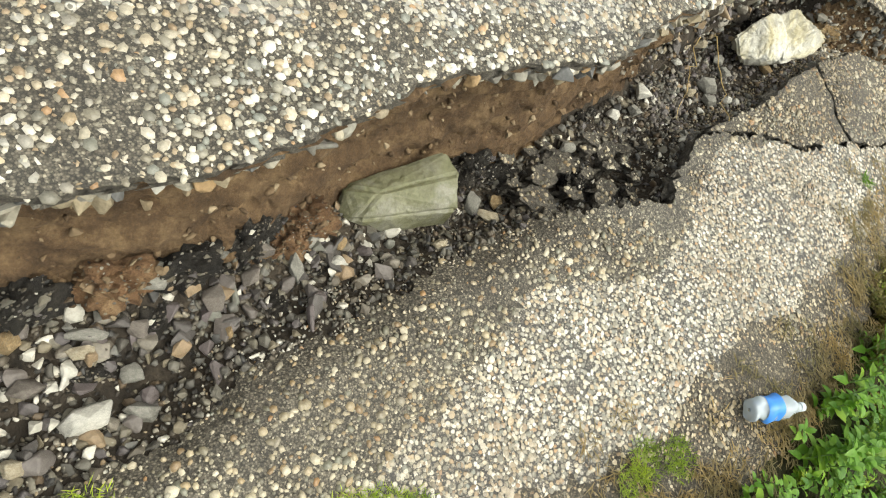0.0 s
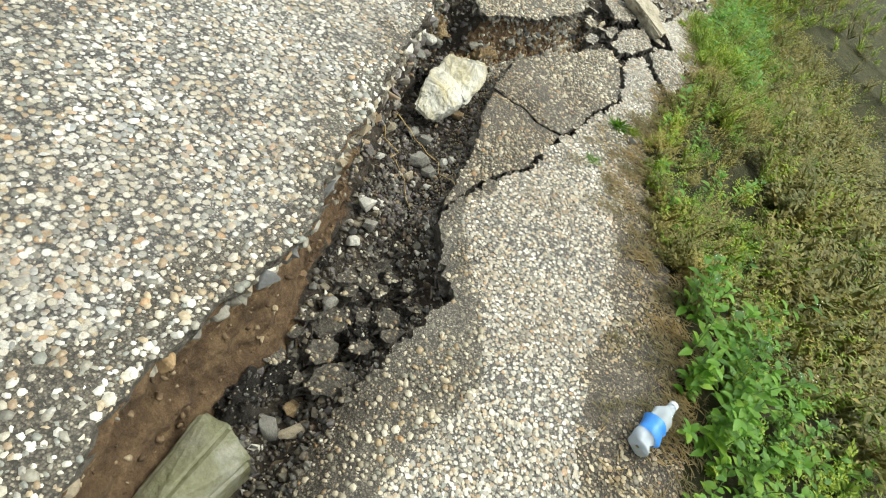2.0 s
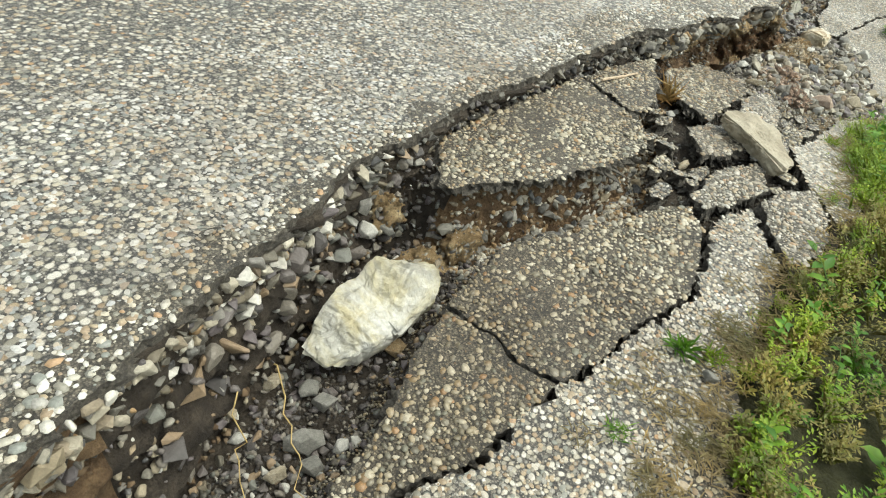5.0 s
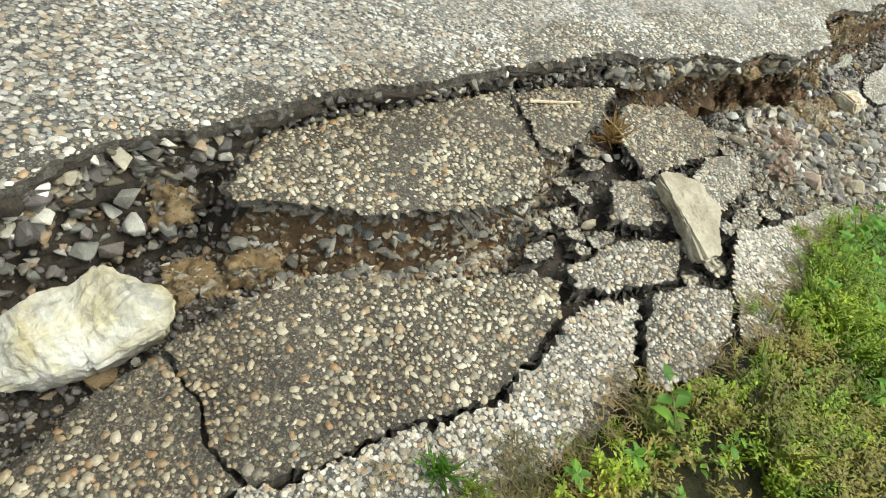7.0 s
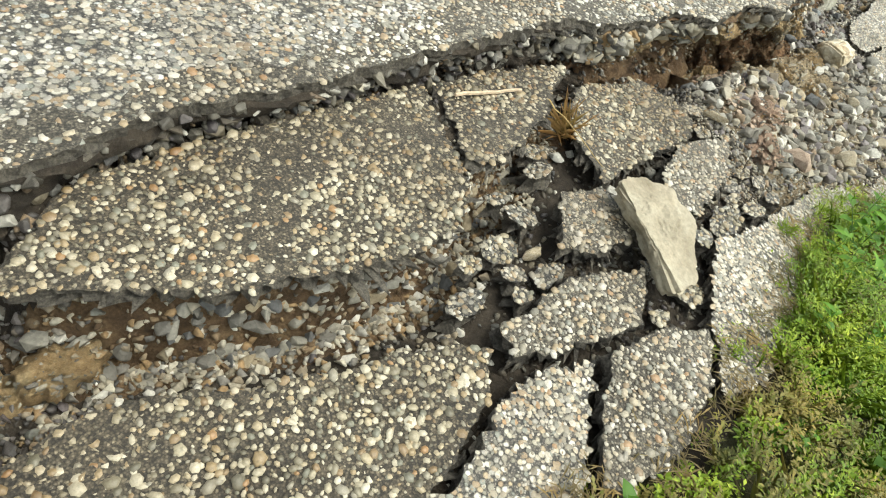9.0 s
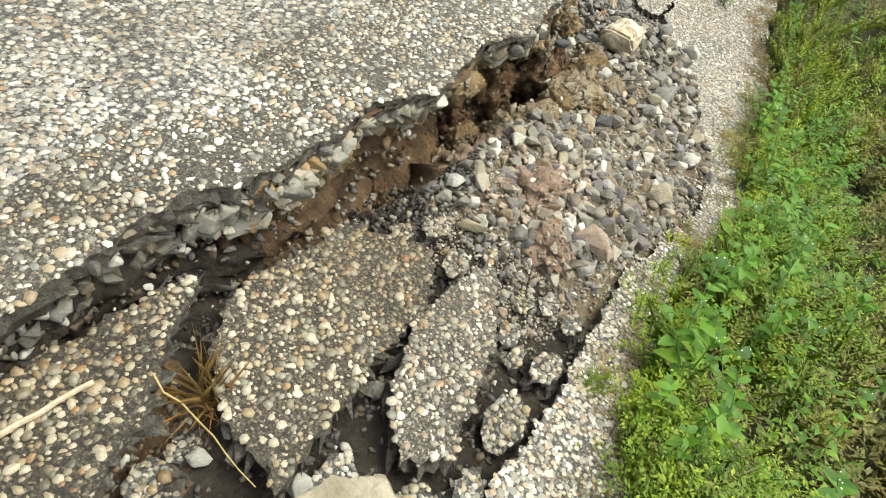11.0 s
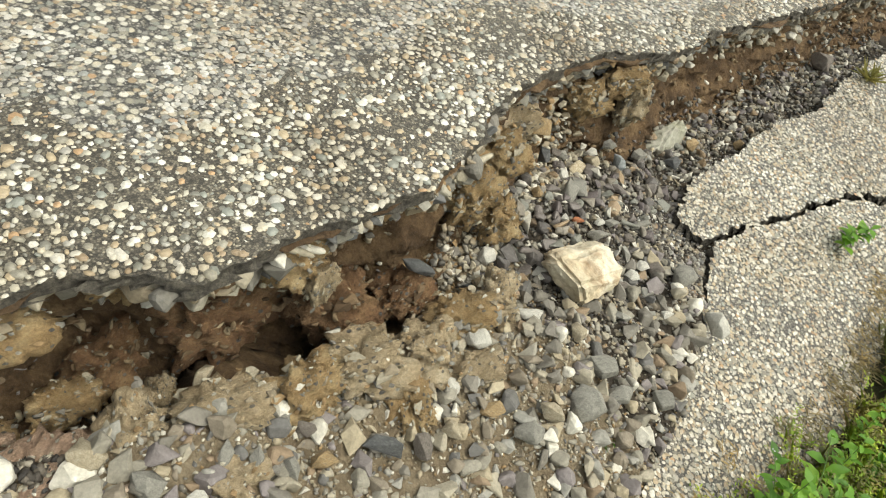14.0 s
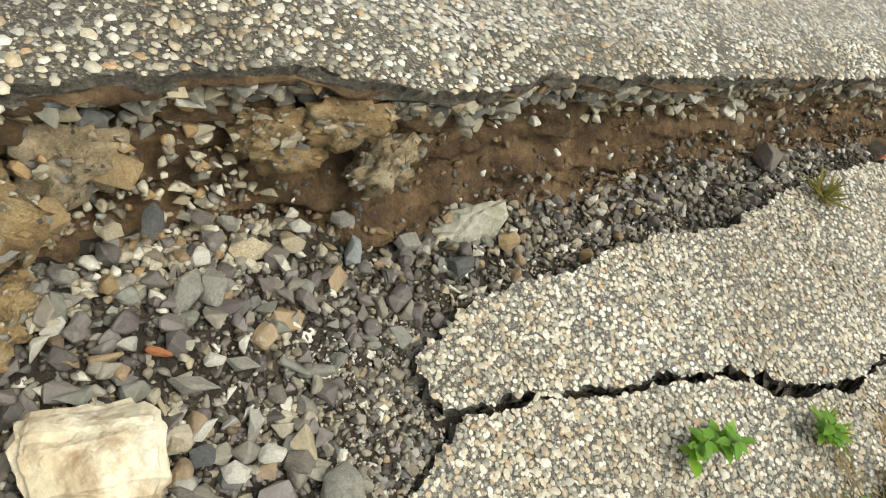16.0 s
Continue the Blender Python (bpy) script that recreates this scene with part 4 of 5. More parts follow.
rocks([(-0.44, 9.05, -0.50, 0.043, 0.5, 120, "w"), (-0.39, 9.04, -0.51, 0.037, 0.9, 75, "d"), (-0.34, 9.10, -0.51, 0.04, 0.7, 75, "w"), (-0.42, 8.99, -0.50, 0.03, 0.8, 76, "y"),
       (-0.32, 9.24, -0.51, 0.053, 0.7, 74, "p"), (-0.92, 9.12, -0.39, 0.034, 0.8, 87, "p"), (-0.93, 9.19, -0.43, 0.032, 0.8, 86, "g"), (-0.32, 8.99, -0.49, 0.034, 0.7, 75, "p"),
       (-0.48, 9.22, -0.49, 0.032, 0.9, 78, "p"), (-0.88, 9.72, -0.54, 0.052, 0.9, 159, "g"), (-0.93, 9.50, -0.45, 0.039, 0.7, 85, "g"), (-0.84, 8.73, -0.37, 0.039, 0.4, 125, "w"),
       (-0.97, 9.29, -0.38, 0.03, 0.8, 88, "y")], TRENCH, "trench stones")
rocks([(-0.80, 8.82, -0.42, 0.036, 0.6, 84, "g"), (-0.77, 8.90, -0.41, 0.033, 0.8, 82, "o"), (-0.75, 8.74, -0.43, 0.035, 0.7, 82, "o"), (-0.83, 9.10, -0.43, 0.031, 0.9, 84, "w"),
       (-0.76, 11.59, -0.31, 0.04, 0.9, 86, "g"), (0.62, 3.85, -0.27, 0.035, 0.7, 20, "g"), (0.60, 4.02, -0.30, 0.04, 0.8, 50, "p")], TRENCH, "trench stones")


def big_rock(name, points, mat, label, edge=0.016, rough=0.014, seed=1):
    bm = hull(points)
    bmesh.ops.dissolve_limit(bm, angle_limit=radians(29), verts=bm.verts, edges=bm.edges)
    mid = sum((v.co for v in bm.verts), Vector()) / len(bm.verts)
    bmesh.ops.bevel(bm, geom=list(bm.edges), offset=edge, segments=2, affect="EDGES", clamp_overlap=True)
    bmesh.ops.triangulate(bm, faces=bm.faces)
    for _ in range(5):
        bmesh.ops.subdivide_edges(bm, edges=[e for e in bm.edges if e.calc_length() > 0.013], cuts=1)
        bmesh.ops.triangulate(bm, faces=bm.faces)
    for v in bm.verts:
        p = v.co * 9 + Vector((seed, 2 * seed, 0))
        v.co += (v.co - mid).normalized() * rough * (noise.fractal(p, 0.75, 2.1, 5) + 0.6 * abs(noise.noise(v.co * 22)))
    return tagged(part_bm(name, bm, mat), label, "boulder")


M_GREEN = stone_mat("olive_boulder", [(0.32, (0.10, 0.098, 0.05)), (0.5, (0.165, 0.165, 0.095)), (0.68, (0.24, 0.235, 0.165))], 0.55, "noise", (0.25, 0.245, 0.195), 7)
M_WHITE = stone_mat("pale_boulder", [(0.35, (0.40, 0.385, 0.33)), (0.5, (0.54, 0.525, 0.47)), (0.65, (0.62, 0.61, 0.57))], 0.7, "noise", (0.47, 0.42, 0.27), 6)
M_CREAM = stone_mat("cream_boulder_stone", [(0.35, (0.50, 0.40, 0.26)), (0.5, (0.62, 0.55, 0.42)), (0.66, (0.70, 0.66, 0.56))], 0.7, "noise", (0.36, 0.26, 0.16), 8)
M_SAND = stone_mat("sandstone", [(0.35, (0.31, 0.265, 0.19)), (0.5, (0.39, 0.345, 0.26)), (0.66, (0.47, 0.43, 0.34))], 0.7, "noise", None, 10)

big_rock("green_boulder", [(0.20, 0.86, -0.70), (0.13, 0.88, -0.62), (0.25, 0.90, -0.66), (0.19, 0.99, -0.55), (0.07, 1.27, -0.52), (0.17, 1.29, -0.50), (0.29, 1.27, -0.56),
                           (0.08, 1.30, -0.68), (0.30, 1.29, -0.70), (0.08, 0.98, -0.72), (0.29, 1.03, -0.74)], M_GREEN, "olive-green block of rock wedged in the trench", edge=0.014, rough=0.007)
LOBES = ([(-0.33, 3.00, -0.35), (-0.25, 3.06, -0.40), (-0.39, 3.13, -0.275), (-0.27, 3.15, -0.26), (-0.19, 3.19, -0.36), (-0.41, 3.27, -0.25), (-0.27, 3.29, -0.255), (-0.19, 3.29, -0.33), (-0.38, 3.14, -0.46),
          (-0.24, 3.16, -0.46), (-0.38, 3.33, -0.47), (-0.22, 3.32, -0.46)],
         [(-0.41, 3.24, -0.27), (-0.24, 3.25, -0.29), (-0.17, 3.27, -0.34), (-0.40, 3.38, -0.20), (-0.27, 3.40, -0.185), (-0.19, 3.38, -0.25), (-0.22, 3.52, -0.20), (-0.185, 3.47, -0.28), (-0.37, 3.47, -0.36),
          (-0.22, 3.46, -0.40), (-0.38, 3.29, -0.44), (-0.22, 3.29, -0.44)])
def lobe_bm(points, seed, into):
    tmp = hull(points)
    bmesh.ops.dissolve_limit(tmp, angle_limit=radians(20), verts=tmp.verts, edges=tmp.edges)
    bmesh.ops.bevel(tmp, geom=list(tmp.edges), offset=0.012, segments=2, affect="EDGES", clamp_overlap=True)
    for _ in range(4):
        bmesh.ops.triangulate(tmp, faces=tmp.faces)
        bmesh.ops.subdivide_edges(tmp, edges=[e for e in tmp.edges if e.calc_length() > 0.014], cuts=1)
    bmesh.ops.triangulate(tmp, faces=tmp.faces)
    mid = sum((v.co for v in tmp.verts), Vector()) / len(tmp.verts)
    for v in tmp.verts:
        v.co += (v.co - mid).normalized() * 0.017 * noise.fractal(v.co * 10 + Vector((seed, 0, 0)), 0.75, 2.1, 5)
    me = bpy.data.meshes.new("lobe")
    tmp.to_mesh(me)
    tmp.free()
    into.from_mesh(me)
    bpy.data.meshes.remove(me)


both = bmesh.new()
for n, pts in enumerate(LOBES):
    lobe_bm(pts, 3 + n, both)
tagged(part_bm("white_boulder", both, M_WHITE), "pale notched boulder with yellow stain lying in the trench", "boulder")
big_rock("sandstone_block", [(-0.07, 5.47, -0.10), (-0.06, 5.62, -0.11), (-0.05, 5.48, -0.17), (0.05, 5.41, -0.09), (0.04, 5.68, -0.09), (0.09, 5.66, -0.15), (0.17, 5.40, -0.11), (0.17, 5.66, -0.13), (0.19, 5.65, -0.21),
                             (0.33, 5.38, -0.18), (0.34, 5.50, -0.19), (0.30, 5.38, -0.25), (0.31, 5.52, -0.25), (0.06, 5.43, -0.20), (0.05, 5.62, -0.20), (0.19, 5.40, -0.24)], M_SAND,
         "pale brown block of sandstone lying across broken slabs", seed=3, rough=0.022)
big_rock("cream_boulder", [(-0.53, 8.72, -0.43), (-0.50, 8.74, -0.36), (-0.44, 8.71, -0.345), (-0.33, 8.73, -0.36), (-0.30, 8.76, -0.43), (-0.51, 8.93, -0.38), (-0.43, 8.97, -0.345), (-0.32, 8.95, -0.37), (-0.30, 8.92, -0.42),
                           (-0.50, 8.80, -0.49), (-0.33, 8.78, -0.50), (-0.50, 8.95, -0.50), (-0.33, 8.96, -0.50)], M_CREAM, "cream boulder with brown patches on the rubble", seed=9)
big_rock("greenish_boulder", [(-0.92, 9.80, -0.54), (-0.98, 9.83, -0.50), (-0.88, 9.87, -0.49), (-0.93, 9.95, -0.42), (-1.0, 10.0, -0.44), (-0.90, 10.06, -0.43), (-0.98, 10.09, -0.42), (-0.86, 10.04, -0.52), (-0.97, 10.08, -0.56),
                              (-0.86, 9.9, -0.57)], stone_mat("green_grey_rock", [(0.35, (0.24, 0.24, 0.15)), (0.5, (0.34, 0.335, 0.27)), (0.65, (0.48, 0.46, 0.41))], 0.7, "noise", None, 11),
         "green and grey streaked boulder against the soil wall", seed=6)

rocks([(-3.96, 4.98, 0.0, 0.035, 0.7, 20, "d")], "on the road", "road stones")

# ---- rubble ----
rub_x = line([(6.4, 0.1), (6.8, 0.24), (7.4, 0.38), (8.2, 0.48), (8.6, 0.33), (9.0, 0.16), (9.4, -0.08), (9.7, -0.36)])


def strew(name, n, y0, y1, left, right, lo, hi, mat, seed, label, sink=0.1, parent=None):
    rng = np.random.default_rng(seed)
    y = rng.uniform(y0, y1, n)
    a, b = left(y), right(y)
    x = a + (b - a) * rng.random(n)
    s = np.exp(rng.uniform(np.log(lo), np.log(hi), n) * 0.75 + 0.25 * np.log(lo))
    z = land_z(x, y) + s * sink
    return tagged(part(name, scatter(name, np.c_[x, y, z], s, mat, seed)), label, "rubble", kind="stuff")


strew("tarred_gravel", 2600, -0.8, 2.7, lambda y: lip(y) + 0.09, lambda y: bank_x(y) + 0.05, 0.007, 0.026, M_GRAVEL, 1, "black tarry gravel in the trench")
strew("trench_rubble", 130, -0.5, 1.1, lambda y: lip(y) + 0.06, lambda y: bank_x(y) - 0.04, 0.03, 0.075, M_TRENCH, 51, "large damp stones in the trench", 0.25)
strew("trench_rubble", 150, 8.6, 9.7, lambda y: lip(y) + 0.12, lambda y: np.minimum(bank_x(y), -0.3), 0.03, 0.065, M_TRENCH, 52, "large damp stones in the trench", 0.25)
strew("trench_rubble", 90, 9.7, 12.0, lambda y: lip(y) + 0.06, lambda y: bank_x(y), 0.03, 0.055, M_TRENCH, 53, "large damp stones in the trench", 0.25)
strew("trench_rubble", 2100, -0.8, 2.7, lambda y: lip(y) + 0.08, lambda y: bank_x(y) + 0.02, 0.010, 0.05, M_DARK_RUBBLE, 2, "mixed broken stones in the trench")
strew("trench_rubble", 1100, 2.5, 3.9, lambda y: lip(y) + 0.03, lambda y: bank_x(y) + 0.02, 0.010, 0.045, M_TRENCH, 3, "mixed broken stones in the trench")
strew("tarred_gravel", 2600, 2.3, 3.7, lambda y: lip(y) + 0.10, lambda y: bank_x(y) + 0.04, 0.006, 0.02, M_GRAVEL, 4, "black tarry gravel in the trench")
strew("slab_rubble", 3600, 3.7, 6.7, lambda y: lip(y) + 0.02, lambda y: 0.42 + 0 * y, 0.007, 0.036, M_DARK_RUBBLE, 5, "broken stones and soil between the slabs")
strew("slab_face", 190, 3.75, 5.4, lambda y: slab_foot(y) - 0.04, lambda y: slab_foot(y) + 0.05, 0.028, 0.065, M_GREYBASE, 26, "large grey stones set in the face below the slab", -0.1)
strew("slab_face", 650, 3.75, 5.6, lambda y: slab_foot(y) - 0.05, lambda y: slab_foot(y) + 0.06, 0.010, 0.036, M_BASE, 27, "tan stones and soil in the face below the slab")
strew("slab_face", 700, 3.75, 5.6, lambda y: slab_foot(y) - 0.05, lambda y: slab_foot(y) + 0.07, 0.008, 0.03, M_CLOD, 28, "brown soil clods in the face below the slab")
strew("slab_rubble", 1400, 3.7, 5.3, lambda y: lip(y) + 0.3, lambda y: bank_x(y) + 0.03, 0.01, 0.04, M_BASE, 6, "tan base stones under the tilted slab")
strew("tarred_gravel", 1300, 6.45, 7.2, lambda y: lip(y) + 0.06, lambda y: -0.36 + 0 * y, 0.008, 0.03, M_GRAVEL, 45, "black tarry gravel beside the heap", 0.5)
strew("heap_rubble", 3800, 6.4, 9.6, lambda y: np.maximum(lip(y) + 0.15, np.where(y < 7.15, -0.38, -0.52)), rub_x, 0.010, 0.042, M_RUBBLE, 7, "grey and tan broken stones heaped beside the crack", -0.05)
strew("heap_grit", 7000, 6.4, 9.0, lambda y: np.maximum(lip(y) + 0.12, np.where(y < 7.1, -0.38, -0.55)), lambda y: rub_x(y) + 0.05, 0.005, 0.014, M_BASE, 8, "fine tan grit over the heap", 0.3)
strew("heap_rubble", 560, 6.7, 9.3, lambda y: -0.46 + 0 * y, lambda y: rub_x(y) - 0.05, 0.035, 0.07, M_RUBBLE, 18, "larger broken stones of the heap", 0.25)
strew("trench_rubble", 2600, 8.35, 12.5, lambda y: lip(y) + 0.03, lambda y: bank_x(y) + 0.05, 0.009, 0.042, M_DARK_RUBBLE, 9, "mixed dark broken stones in the trench", 0.1)
strew("trench_rubble", 900, 8.5, 12.0, lambda y: lip(y) + 0.05, lambda y: bank_x(y) + 0.02, 0.012, 0.045, M_RUBBLE, 29, "paler broken stones in the trench", 0.25)
strew("tarred_gravel", 1500, 8.6, 9.7, lambda y: lip(y) + 0.2, lambda y: np.minimum(rub_x(y), -0.2), 0.007, 0.026, M_GRAVEL, 46, "black tarry gravel in the trench", 0.3)
strew("loose_chips", 900, 9.1, 9.85, lambda y: -0.62 + 0 * y, lambda y: -0.15 + 0 * y, 0.005, 0.012, M_PEB2, 47, "loose pebbles at the end of the cracked pavement", 0.5)
strew("tarred_gravel", 2000, 8.5, 12.5, lambda y: lip(y) + 0.15, lambda y: bank_x(y) + 0.10, 0.006, 0.018, M_GRAVEL, 10, "black tarry gravel in the trench", 0.3)
strew("ochre_rubble", 700, 8.35, 9.3, lambda y: lip(y) + 0.02, lambda y: lip(y) + 0.24, 0.012, 0.04, M_BASE, 19, "ochre stones fallen from the wall", 0.3)
strew("hole_rubble", 700, 6.7, 8.4, lambda y: lip(y) + 0.05, lambda y: lip(y) + 0.2, 0.01, 0.04, M_DARK_RUBBLE, 20, "stones at the bottom of the hole")


def wall_stones(name, n, y0, y1, top, low, lo, hi, mat, seed, label, out=0.02, gaps=None, proud=0.0):
    rng = np.random.default_rng(seed)
    y = rng.uniform(y0, y1, n)
    if gaps is not None:
        y = y[(ripple(0 * y, y, seed, 2.6) > gaps) & ((y < 3.4) | (y > 6.2) | (rng.random(len(y)) < 0.12))]
        n = len(y)
    s = np.exp(rng.uniform(np.log(lo), np.log(hi), n))
    d = rng.uniform(top, low, n) ** 1.0
    depth = np.minimum(-floor_z(y) - 0.03, d)
    u = np.clip((depth - 0.05) / (-floor_z(y) - 0.05), 0, 1) ** 1.25
    deep = np.clip((depth - 0.03) / (-0.03 - floor_z(y)), 0, 1)
    x = lip(y) + proud + 0.07 * u + 0.3 * s + rng.uniform(-0.4, 0.45, n) * out - undercut(y) * np.sin(np.pi * deep ** 0.8) - 0.004
    return tagged(part(name, scatter(name, np.c_[x, y, -depth], s, mat, seed, 0.35)), label, "rubble", kind="stuff")


wall_stones("base_course", 260, -0.8, 2.3, 0.05, 0.13, 0.016, 0.066, M_GREYBASE, 26, "large pale stones hanging below the asphalt", 0.05, 0.0, 0.0)
wall_stones("base_course", 80, 2.5, 3.9, 0.07, 0.40, 0.025, 0.07, M_TRENCH, 36, "damp grey stones in the soil wall", 0.03)
wall_stones("base_course", 300, 5.9, 8.5, 0.05, 0.16, 0.016, 0.075, M_GREYBASE, 37, "grey and tan stones of the base layer", 0.06, None, 0.018)
wall_stones("base_course", 500, 5.9, 8.5, 0.05, 0.19, 0.009, 0.04, M_BASE, 39, "small ochre stones of the base layer", 0.06, None, 0.02)
wall_stones("base_course", 300, 8.4, 12.5, 0.05, 0.15, 0.020, 0.055, M_GREYBASE, 38, "grey and tan stones of the base layer", 0.04)
wall_stones("base_course", 1700, -0.8, 13, 0.04, 0.15, 0.008, 0.046, M_BASE, 21, "pale stones of the base layer below the asphalt", 0.02, -0.35)
wall_stones("base_course", 600, 6.3, 13, 0.08, 0.26, 0.009, 0.05, M_BASE, 22, "pale and ochre stones in the soil wall")
wall_stones("base_course", 260, 6.3, 13, 0.05, 0.12, 0.02, 0.045, M_RUBBLE, 25, "grey stones under the asphalt")
wall_stones("wall_grit", 2400, -0.8, 13, 0.07, 0.6, 0.006, 0.026, M_CLOD, 23, "clods and grit in the soil wall", 0.006)
wall_stones("dark_base", 1000, 2.3, 6.4, 0.035, 0.2, 0.010, 0.045, M_DARK_RUBBLE, 31, "dark stones below the asphalt")
wall_stones("ochre_base", 60, 6.0, 8.7, 0.06, 0.16, 0.045, 0.085, M_BASE, 32, "large ochre stones of the base layer", 0.03, None, 0.01)
wall_stones("wall_grit", 1800, 2.2, 9.3, 0.06, 0.5, 0.008, 0.028, M_RUBBLE, 24, "stones in the soil wall")

strew("loose_chips", 1400, 9.3, 12.0, lambda y: bank_x(y) - 0.14, lambda y: bank_x(y) + 0.06, 0.005, 0.011, M_PEB2, 42, "loose pebbles along the broken pavement", 0.5)
strew("loose_chips", 1300, -0.6, 2.6, lambda y: bank_x(y) - 0.12, lambda y: bank_x(y) + 0.05, 0.005, 0.011, M_PEB, 43, "loose pebbles along the broken pavement", 0.8)
strew("loose_chips", 1200, 2.6, 3.8, lambda y: bank_x(y) - 0.12, lambda y: bank_x(y) + 0.03, 0.005, 0.011, M_PEB3, 44, "loose pebbles along the broken slabs", 0.8)
strew("pink_rubble", 160, 6.75, 7.3, lambda y: -0.30 + 0 * y, lambda y: 0.06 + 0 * y, 0.012, 0.04, ROCK_MAT["k"], 41, "pinkish crumbled stones on the heap", 0.3)

# ---- clods of earth ----
def conglomerate(name, a, b, c):
    """Crumbly earth with small stones stuck in it."""
    m = Mat(name, 0.9)
    base = m.ramp(m.noise(1.5, 9, 0.75, 0.4), [(0.30, a), (0.48, b), (0.70, c)])
    vo = m.node("ShaderNodeTexVoronoi", Scale=7.0, Randomness=1.0)
    m.link(m.tc.outputs["Object"], vo.inputs["Vector"])
    sep = m.node("ShaderNodeSeparateColor")
    m.link(vo.outputs["Color"], sep.inputs[0])
    stone = m.ramp(sep.outputs[1], [(0.0, (0.22, 0.20, 0.17)), (0.4, (0.38, 0.33, 0.25)), (0.7, (0.15, 0.14, 0.135)), (0.85, (0.55, 0.52, 0.45))], hard=True)
    few = m.ramp(sep.outputs[0], [(0.0, (0, 0, 0)), (0.72, (1, 1, 1))], hard=True)
    core = m.ramp(vo.outputs["Distance"], [(0.30, (1, 1, 1)), (0.42, (0, 0, 0))])
    mask = m.mix(1.0, few, core, "MULTIPLY")
    col = m.mix(mask, base, stone)
    fine = m.ramp(m.noise(16, 6, 0.7), [(0.3, (0.55, 0.53, 0.5)), (0.7, (1.2, 1.18, 1.12))])
    m.color(m.mix(0.8, col, fine, "MULTIPLY"))
    n1 = m.bump(m.noise(5, 9, 0.75), 1.0, 0.25)
    n2 = m.bump(mask, 0.6, 0.05, n1)
    m.bump(m.noise(24, 5, 0.7), 0.7, 0.04, n2)
    return m.m


CLOD_MAT = {
    "brown": conglomerate("brown_clod_earth", (0.09, 0.05, 0.026), (0.25, 0.142, 0.075), (0.44, 0.295, 0.165)),
    "ochre": conglomerate("ochre_clod_earth", (0.23, 0.145, 0.068), (0.46, 0.32, 0.165), (0.60, 0.48, 0.29)),
    "tan": conglomerate("tan_clod_earth", (0.32, 0.24, 0.145), (0.55, 0.435, 0.285), (0.68, 0.59, 0.44)),
    "pinkish": conglomerate("pinkish_clod_earth", (0.30, 0.195, 0.14), (0.52, 0.36, 0.265), (0.64, 0.50, 0.40)),
    "black": conglomerate("black_tarry_earth", (0.012, 0.011, 0.010), (0.035, 0.031, 0.027), (0.085, 0.075, 0.062)),
}
CLOD_ME = {}


def clod_mesh(key, v):
    if (key, v) not in CLOD_ME:
        rng = np.random.default_rng(900 + v)
        bm = bmesh.new()
        bmesh.ops.create_icosphere(bm, subdivisions=4, radius=1.0)
        off = Vector((7.1 * v, 3.3 * v, 1.7 * v))
        for p in bm.verts:
            q = p.co.copy()
            p.co = q * (0.92 + 0.42 * noise.fractal(q * 1.3 + off, 0.7, 2.0, 3) - 0.30 * abs(noise.noise(q * 2.4 + off)) + 0.20 * noise.fractal(q * 5.0 + off, 0.7, 2.1, 4))
        bm.verts.ensure_lookup_table()
        verts, faces = [np.array([tuple(p.co) for p in bm.verts])], [np.array([[p.index for p in fc.verts] for fc in bm.faces])]
        bits, bit_faces, bit_at = [], [], 0
        for _ in range(110):
            spot = bm.verts[int(rng.integers(len(bm.verts)))].co
            cv, cf = VARIANTS[rng.integers(len(VARIANTS))]
            turn = np.array(Euler(tuple(rng.uniform(0, 6.28, 3))).to_matrix())
            bits.append(cv * rng.uniform(0.05, 0.10) * rng.choice([1, 1, 1.6, 2.6]) @ turn.T + np.array(spot))
            bit_faces.append(cf + bit_at)
            bit_at += len(cv)
        bm.free()
        CLOD_ME[key, v] = (mesh_from("earth_clod", np.vstack(verts), np.vstack(faces), CLOD_MAT[key], True),
                           mesh_from("embedded_grit", np.vstack(bits), np.vstack(bit_faces), {"black": M_DARK_RUBBLE, "brown": M_CLOD}.get(key, M_BASE)))
    return CLOD_ME[key, v]


def clods(rows, where):
    for n, (x, y, z, half, tall, yaw, key) in enumerate(rows):
        core, stuck = clod_mesh(key, n % 4)
        ob = new("earth_clod", core)
        ob.matrix_world = pose(x, y, z, 8 * math.sin(3 * n), 9 * math.cos(5 * n), yaw) @ Matrix.Diagonal((half * 0.72, half, half * tall, 1))
        part("embedded_grit", stuck, ob)["kind"] = "stuff"
        tagged(ob, f"crumbly {key} clod of stony earth {where}", "clod", "earth clods")


